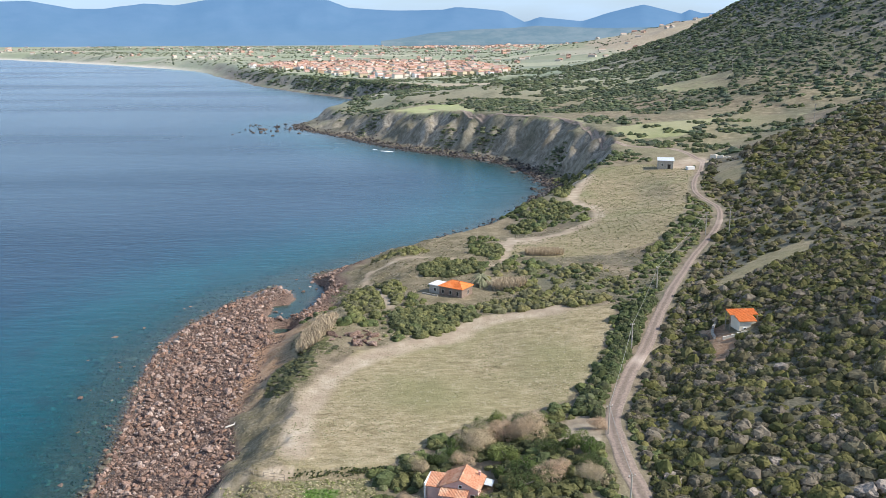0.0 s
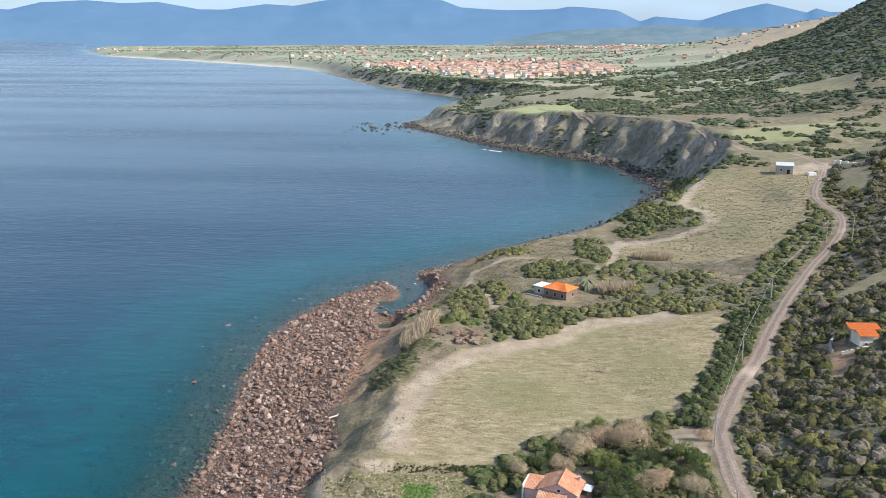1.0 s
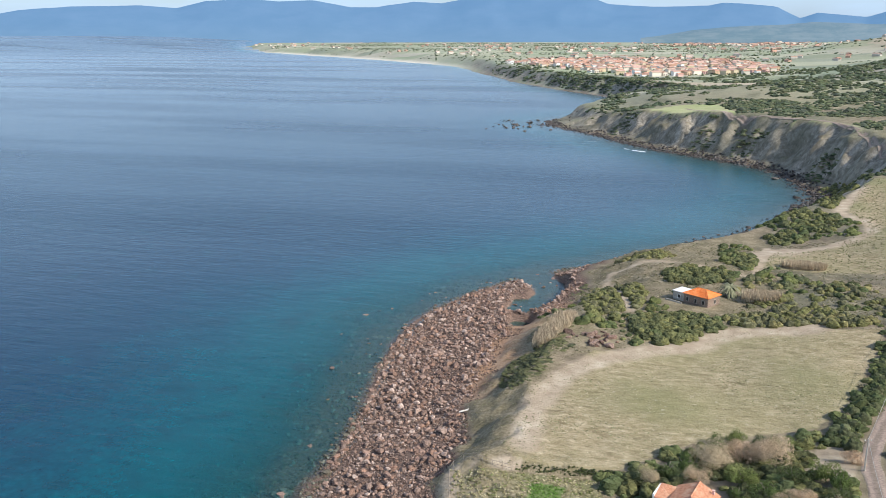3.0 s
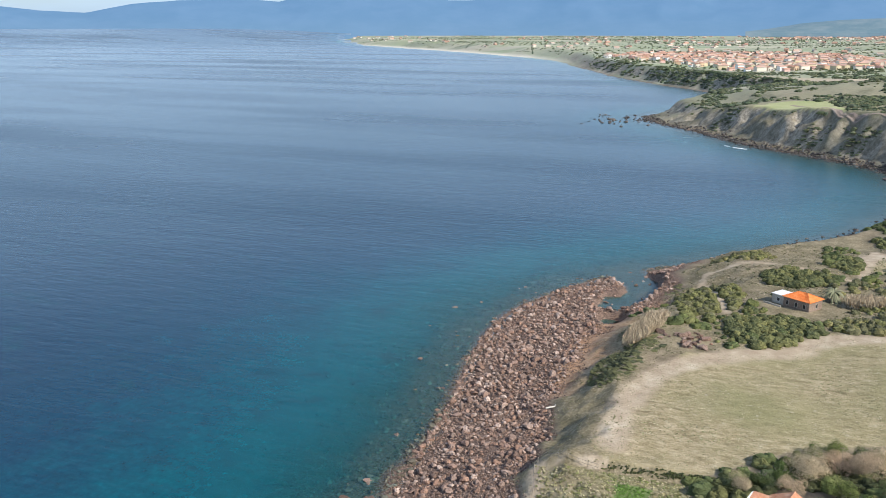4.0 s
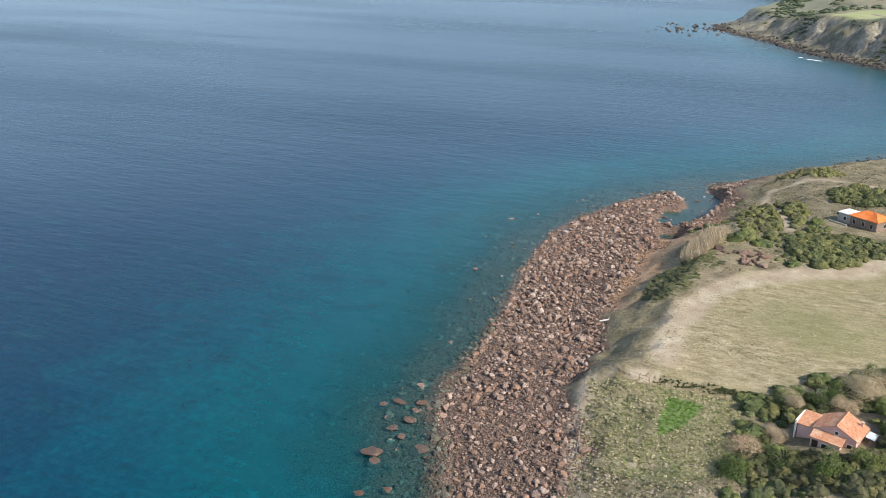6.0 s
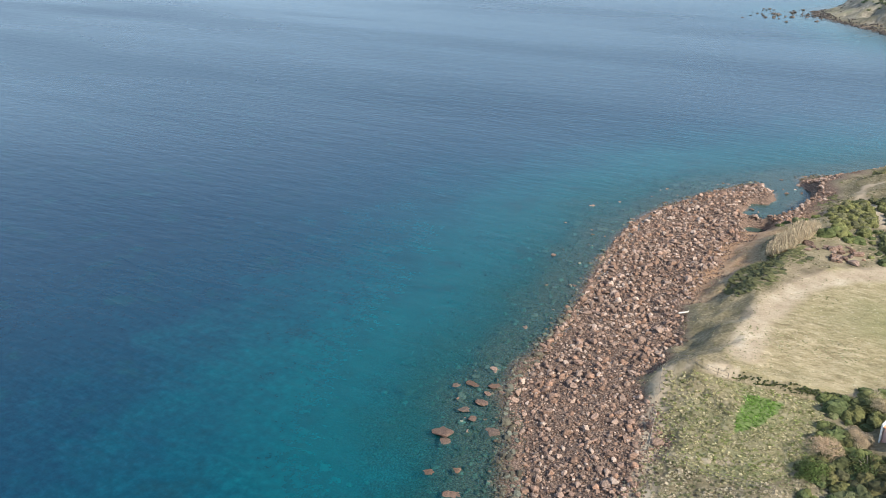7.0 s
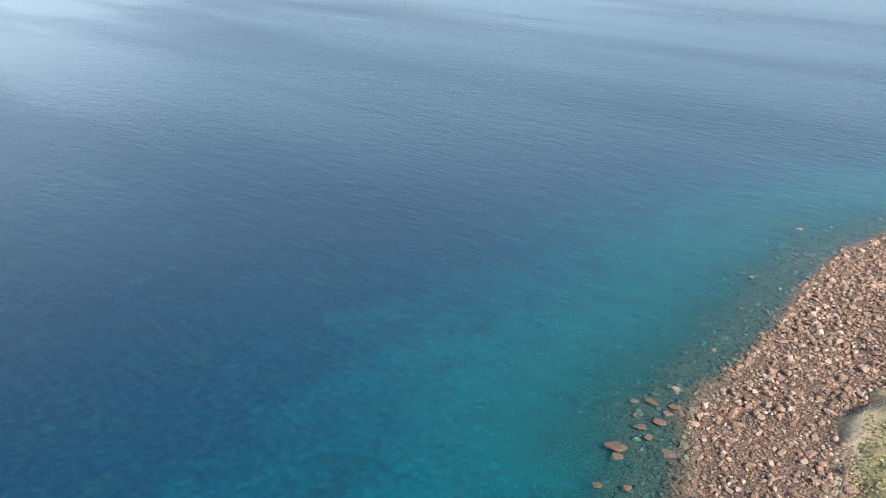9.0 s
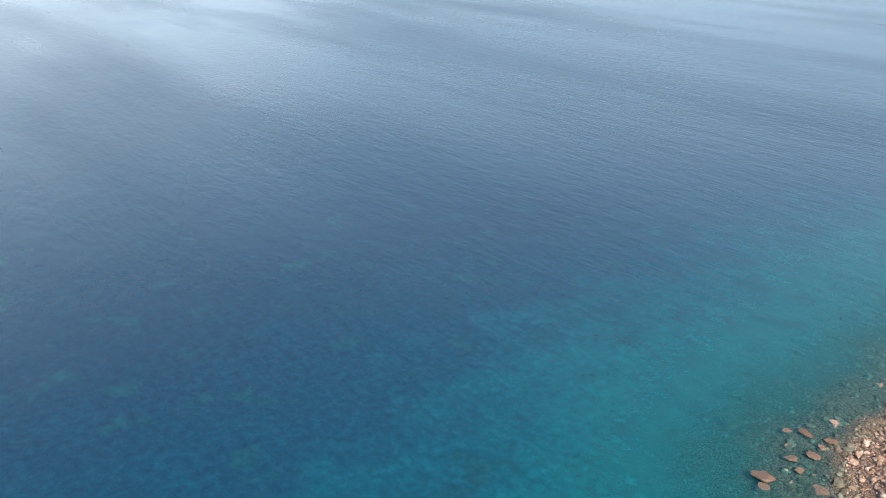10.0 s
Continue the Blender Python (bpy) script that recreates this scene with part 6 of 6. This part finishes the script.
def sea_rocks(name, at, sizes, seed, label):
    """Stones that stand in the water or on the shore, none lower than the water's face."""
    rr = np.random.default_rng(seed)
    z = np.maximum(height(at[:, 0], at[:, 1]), 0.0)
    n = len(COARSE[0])
    co = np.concatenate([spun(COARSE[rr.integers(10)], rr.uniform(0, 6.3), 0.2, q) * (1, 1, 0.8) + (x, y, h + 0.05 * q) for (x, y), q, h in zip(at, sizes, z)])
    faces = np.concatenate([COARSE_FACES + n * k for k in range(len(at))])
    hue = np.repeat(STONE_HUES[rr.integers(3, size=len(at))] * (0.8, 1.0, 1.15) * rr.uniform(0.3, 0.6, (len(at), 1)), n, 0)
    tagged(new(name, mesh_of(name, co, faces, ROCK, hue)), label, "rocks", kind="stuff")


t = r.uniform(size=190) ** 0.8
at = np.stack([-158 + 62 * t + r.normal(size=190) * 5, 650 + 24 * t - 30 * t * (1 - t) + r.normal(size=190) * 19], 1)
sea_rocks("headland_rocks", at, 0.35 + 1.5 * r.uniform(size=190) ** 4, 80, "dark sea rocks awash off the headland")
shore = SHORE[(SHORE[:, 1] > 285) & (SHORE[:, 1] < 690) & (SHORE[:, 0] < 80)]
j = r.integers(len(shore) - 1, size=170)
at = shore[j] + (shore[j + 1] - shore[j]) * r.uniform(size=(170, 1)) + r.normal(size=(170, 2)) * 3.2
sea_rocks("cliff_foot_rocks", at, 0.6 + 1.3 * r.uniform(size=170) ** 3, 81, "dark brown rocks in the water at the cliff's foot")
j = r.integers(len(shore) - 1, size=2600)
made = strewn(shore[j] + (shore[j + 1] - shore[j]) * r.uniform(size=(2600, 1)) + r.normal(size=(2600, 2)) * 3.4, r.uniform(0.3, 1.0, 2600), *rock_shapes(8, 1, 11), 79, STONE_HUES * (0.32, 0.41, 0.48))
tagged(new("shore_rubble", mesh_of("shore_rubble", made[0], made[1], ROCK, made[2])), "dark rock rubble at the foot of the cliffs", "rubble", kind="stuff")


# ---------------------------------------------------------------- the village and far farms
def village_house(w, d, h, wall_mat, roof_mat, windows):
    home = new("house")
    bm = bmesh.new()
    gable_wall(bm, -w / 2, w / 2, -d / 2, d / 2, -2.0, h, h + w * 0.16)
    part("wall", bm, wall_mat, home)
    for sgn in (-1, 1):
        bm = bmesh.new()
        a, b, c, e = (sgn * (w / 2 + 0.4), -sgn * (d / 2 + 0.3), h - 0.1), (sgn * (w / 2 + 0.4), sgn * (d / 2 + 0.3), h - 0.1), (0, sgn * (d / 2 + 0.3), h + w * 0.16 + 0.1), (0, -sgn * (d / 2 + 0.3), h + w * 0.16 + 0.1)
        slab(bm, a, b, c, e, 0.2)
        part("roof", bm, roof_mat, home)
    for k in range(windows):
        bm = bmesh.new()
        box(bm, -0.7, 0.7, -0.1, 0.1, 0, 1.4)
        ob = part("window", bm, DARK, home)
        ob.location = (-w / 2 + w * (k % 2 + 0.5) / 2, -d / 2, 0.8 + 2.8 * (k // 2))
    return home


ROOFS = [tile_material("village_tiles", (0.4, 0.2, 0.13), (0.52, 0.29, 0.2), (0.55, 0.38, 0.29)), tile_material("village_pink_tiles", (0.46, 0.28, 0.21), (0.56, 0.37, 0.29), (0.55, 0.42, 0.34))]
WALLS = [CREAM, WHITE, PINK, plain_material("yellow_render", (0.55, 0.45, 0.29), (0.64, 0.54, 0.37), 2.0), plain_material("ochre_render", (0.5, 0.34, 0.22), (0.6, 0.44, 0.3), 2.0)]
KINDS = [village_house(w, d, h, WALLS[k % 5], ROOFS[k % 2], 2) for k, (w, d, h) in enumerate(((6, 7.5, 4.0), (6.5, 8.5, 4.4), (5.5, 7, 2.8), (6.5, 11, 4.6), (6, 6.5, 4.2), (7, 12, 4.6), (5, 6, 2.7)))]
VILLAGE = [(-330, 1440), (-250, 1325), (-176, 1200), (-120, 1085), (-70, 1025), (60, 1062), (95, 1200), (60, 1560), (-140, 1720), (-300, 1640)]
r = np.random.default_rng(88)
LABELS = ("village house with pale walls and a terracotta roof", "low village house with a tiled roof", "long row house with a reddish tiled roof")
placed = 0
for gy in np.arange(1000, 1740, 20.0):
    for gx in np.arange(-340, 110, 11.0):
        x, y = gx + r.normal() * 2.5 + (gy - 1000) * 0.0, gy + r.normal() * 4.0 + 7 * (int(gx / 11) % 2)
        if not inside(np.array([x]), np.array([y]), VILLAGE)[0] or inland(np.array([x]), np.array([y]))[0] < 30 or r.uniform() < 0.5 or placed >= 298:
            continue
        k = r.integers(len(KINDS))
        turn = radians(35 + 90 * r.integers(2) + r.normal() * 6)
        m = Matrix.Translation((x, y, float(height(np.array([x]), np.array([y]))[0]))) @ Matrix.Rotation(turn, 4, "Z")
        home = copy_thing(KINDS[k], m)
        tagged(home, LABELS[0 if k in (0, 1, 4) else 1 if k in (2, 6) else 2], "house", "village houses")
        placed += 1
for one in KINDS:
    for ob in (*one.children_recursive, one):
        bpy.data.objects.remove(ob)


def far_farms(name, label, count, seed, a0, a1, d0, d1, plot=None, scale=1.0):
    rr = np.random.default_rng(seed)
    co, faces, hue, start = [], [], [], 0
    while len(co) < count:
        a, d = radians(rr.uniform(a0, a1)), rr.uniform(d0, d1)
        x, y = d * math.sin(a), d * math.cos(a)
        if inland(np.array([x]), np.array([y]))[0] < 60 or (rough(np.array([x]), np.array([y]), 420, 95)[0] < -0.15 if plot is None else not inside(np.array([x]), np.array([y]), plot)[0]):
            continue
        z, w, l, h = float(height(np.array([x]), np.array([y]))[0]), scale * rr.uniform(4, 7), scale * rr.uniform(5, 12), scale * rr.uniform(3, 6)
        c = np.array([(-w, -l, -2), (w, -l, -2), (w, l, -2), (-w, l, -2), (-w, -l, h), (w, -l, h), (w, l, h), (-w, l, h), (0, -l, h + 2), (0, l, h + 2)], float)
        t = rr.uniform(0, 3.1)
        c = np.stack([c[:, 0] * math.cos(t) - c[:, 1] * math.sin(t) + x, c[:, 0] * math.sin(t) + c[:, 1] * math.cos(t) + y, c[:, 2] + z], 1)
        f = np.array([(0, 1, 5, 4), (1, 2, 6, 5), (2, 3, 7, 6), (3, 0, 4, 7), (4, 8, 9, 7), (8, 5, 6, 9)])
        co.append(c), faces.append(f + start)
        hh = np.tile((0.6, 0.54, 0.46) if rr.uniform() < 0.6 else (0.55, 0.36, 0.27), (10, 1))
        hh[8:] = (0.5, 0.26, 0.17)
        hue.append(hh)
        start += 10
    ob = new(name, mesh_of(name, np.concatenate(co), np.concatenate(faces), ROCK, np.concatenate(hue)))
    tagged(ob, label, "houses", kind="stuff")


far_farms("distant_farms", "scattered distant farmhouses on the plain", 420, 5, -32, 20, 1500, 3900, None, 0.62)
BEHIND = [(-320, 1450), (-240, 1345), (-110, 1290), (95, 1270), (60, 1560), (-140, 1720), (-300, 1640)]
far_farms("village_roofs", "crowded pale houses at the back of the village", 420, 6, -14, 5, 1240, 1760, BEHIND, 0.55)
far_farms("far_town", "far small town of pale houses before the foothills", 130, 9, -2.0, 6.0, 3200, 3750, [(-140, 3150), (400, 3150), (400, 3800), (-140, 3800)], 0.75)
# trees between the village houses and along its front
r = np.random.default_rng(131)
xy = np.stack([r.uniform(-360, 130, 2600), r.uniform(985, 1760, 2600)], 1)
xy = xy[(inland(xy[:, 0], xy[:, 1]) > 20) & (inside(xy[:, 0], xy[:, 1], VILLAGE) | (rough(xy[:, 0], xy[:, 1], 60, 132) > 0.15))]
made = grown(xy, r.uniform(1.5, 3.2, len(xy)), FAR, GREEN * (0.85, 0.9, 1.1), 133, (0.9, 1.5))
tagged(new("village_trees", mesh_of("village_trees", made[0], made[1], LEAF, made[2])), "dark garden trees between the village houses", "trees", kind="stuff")
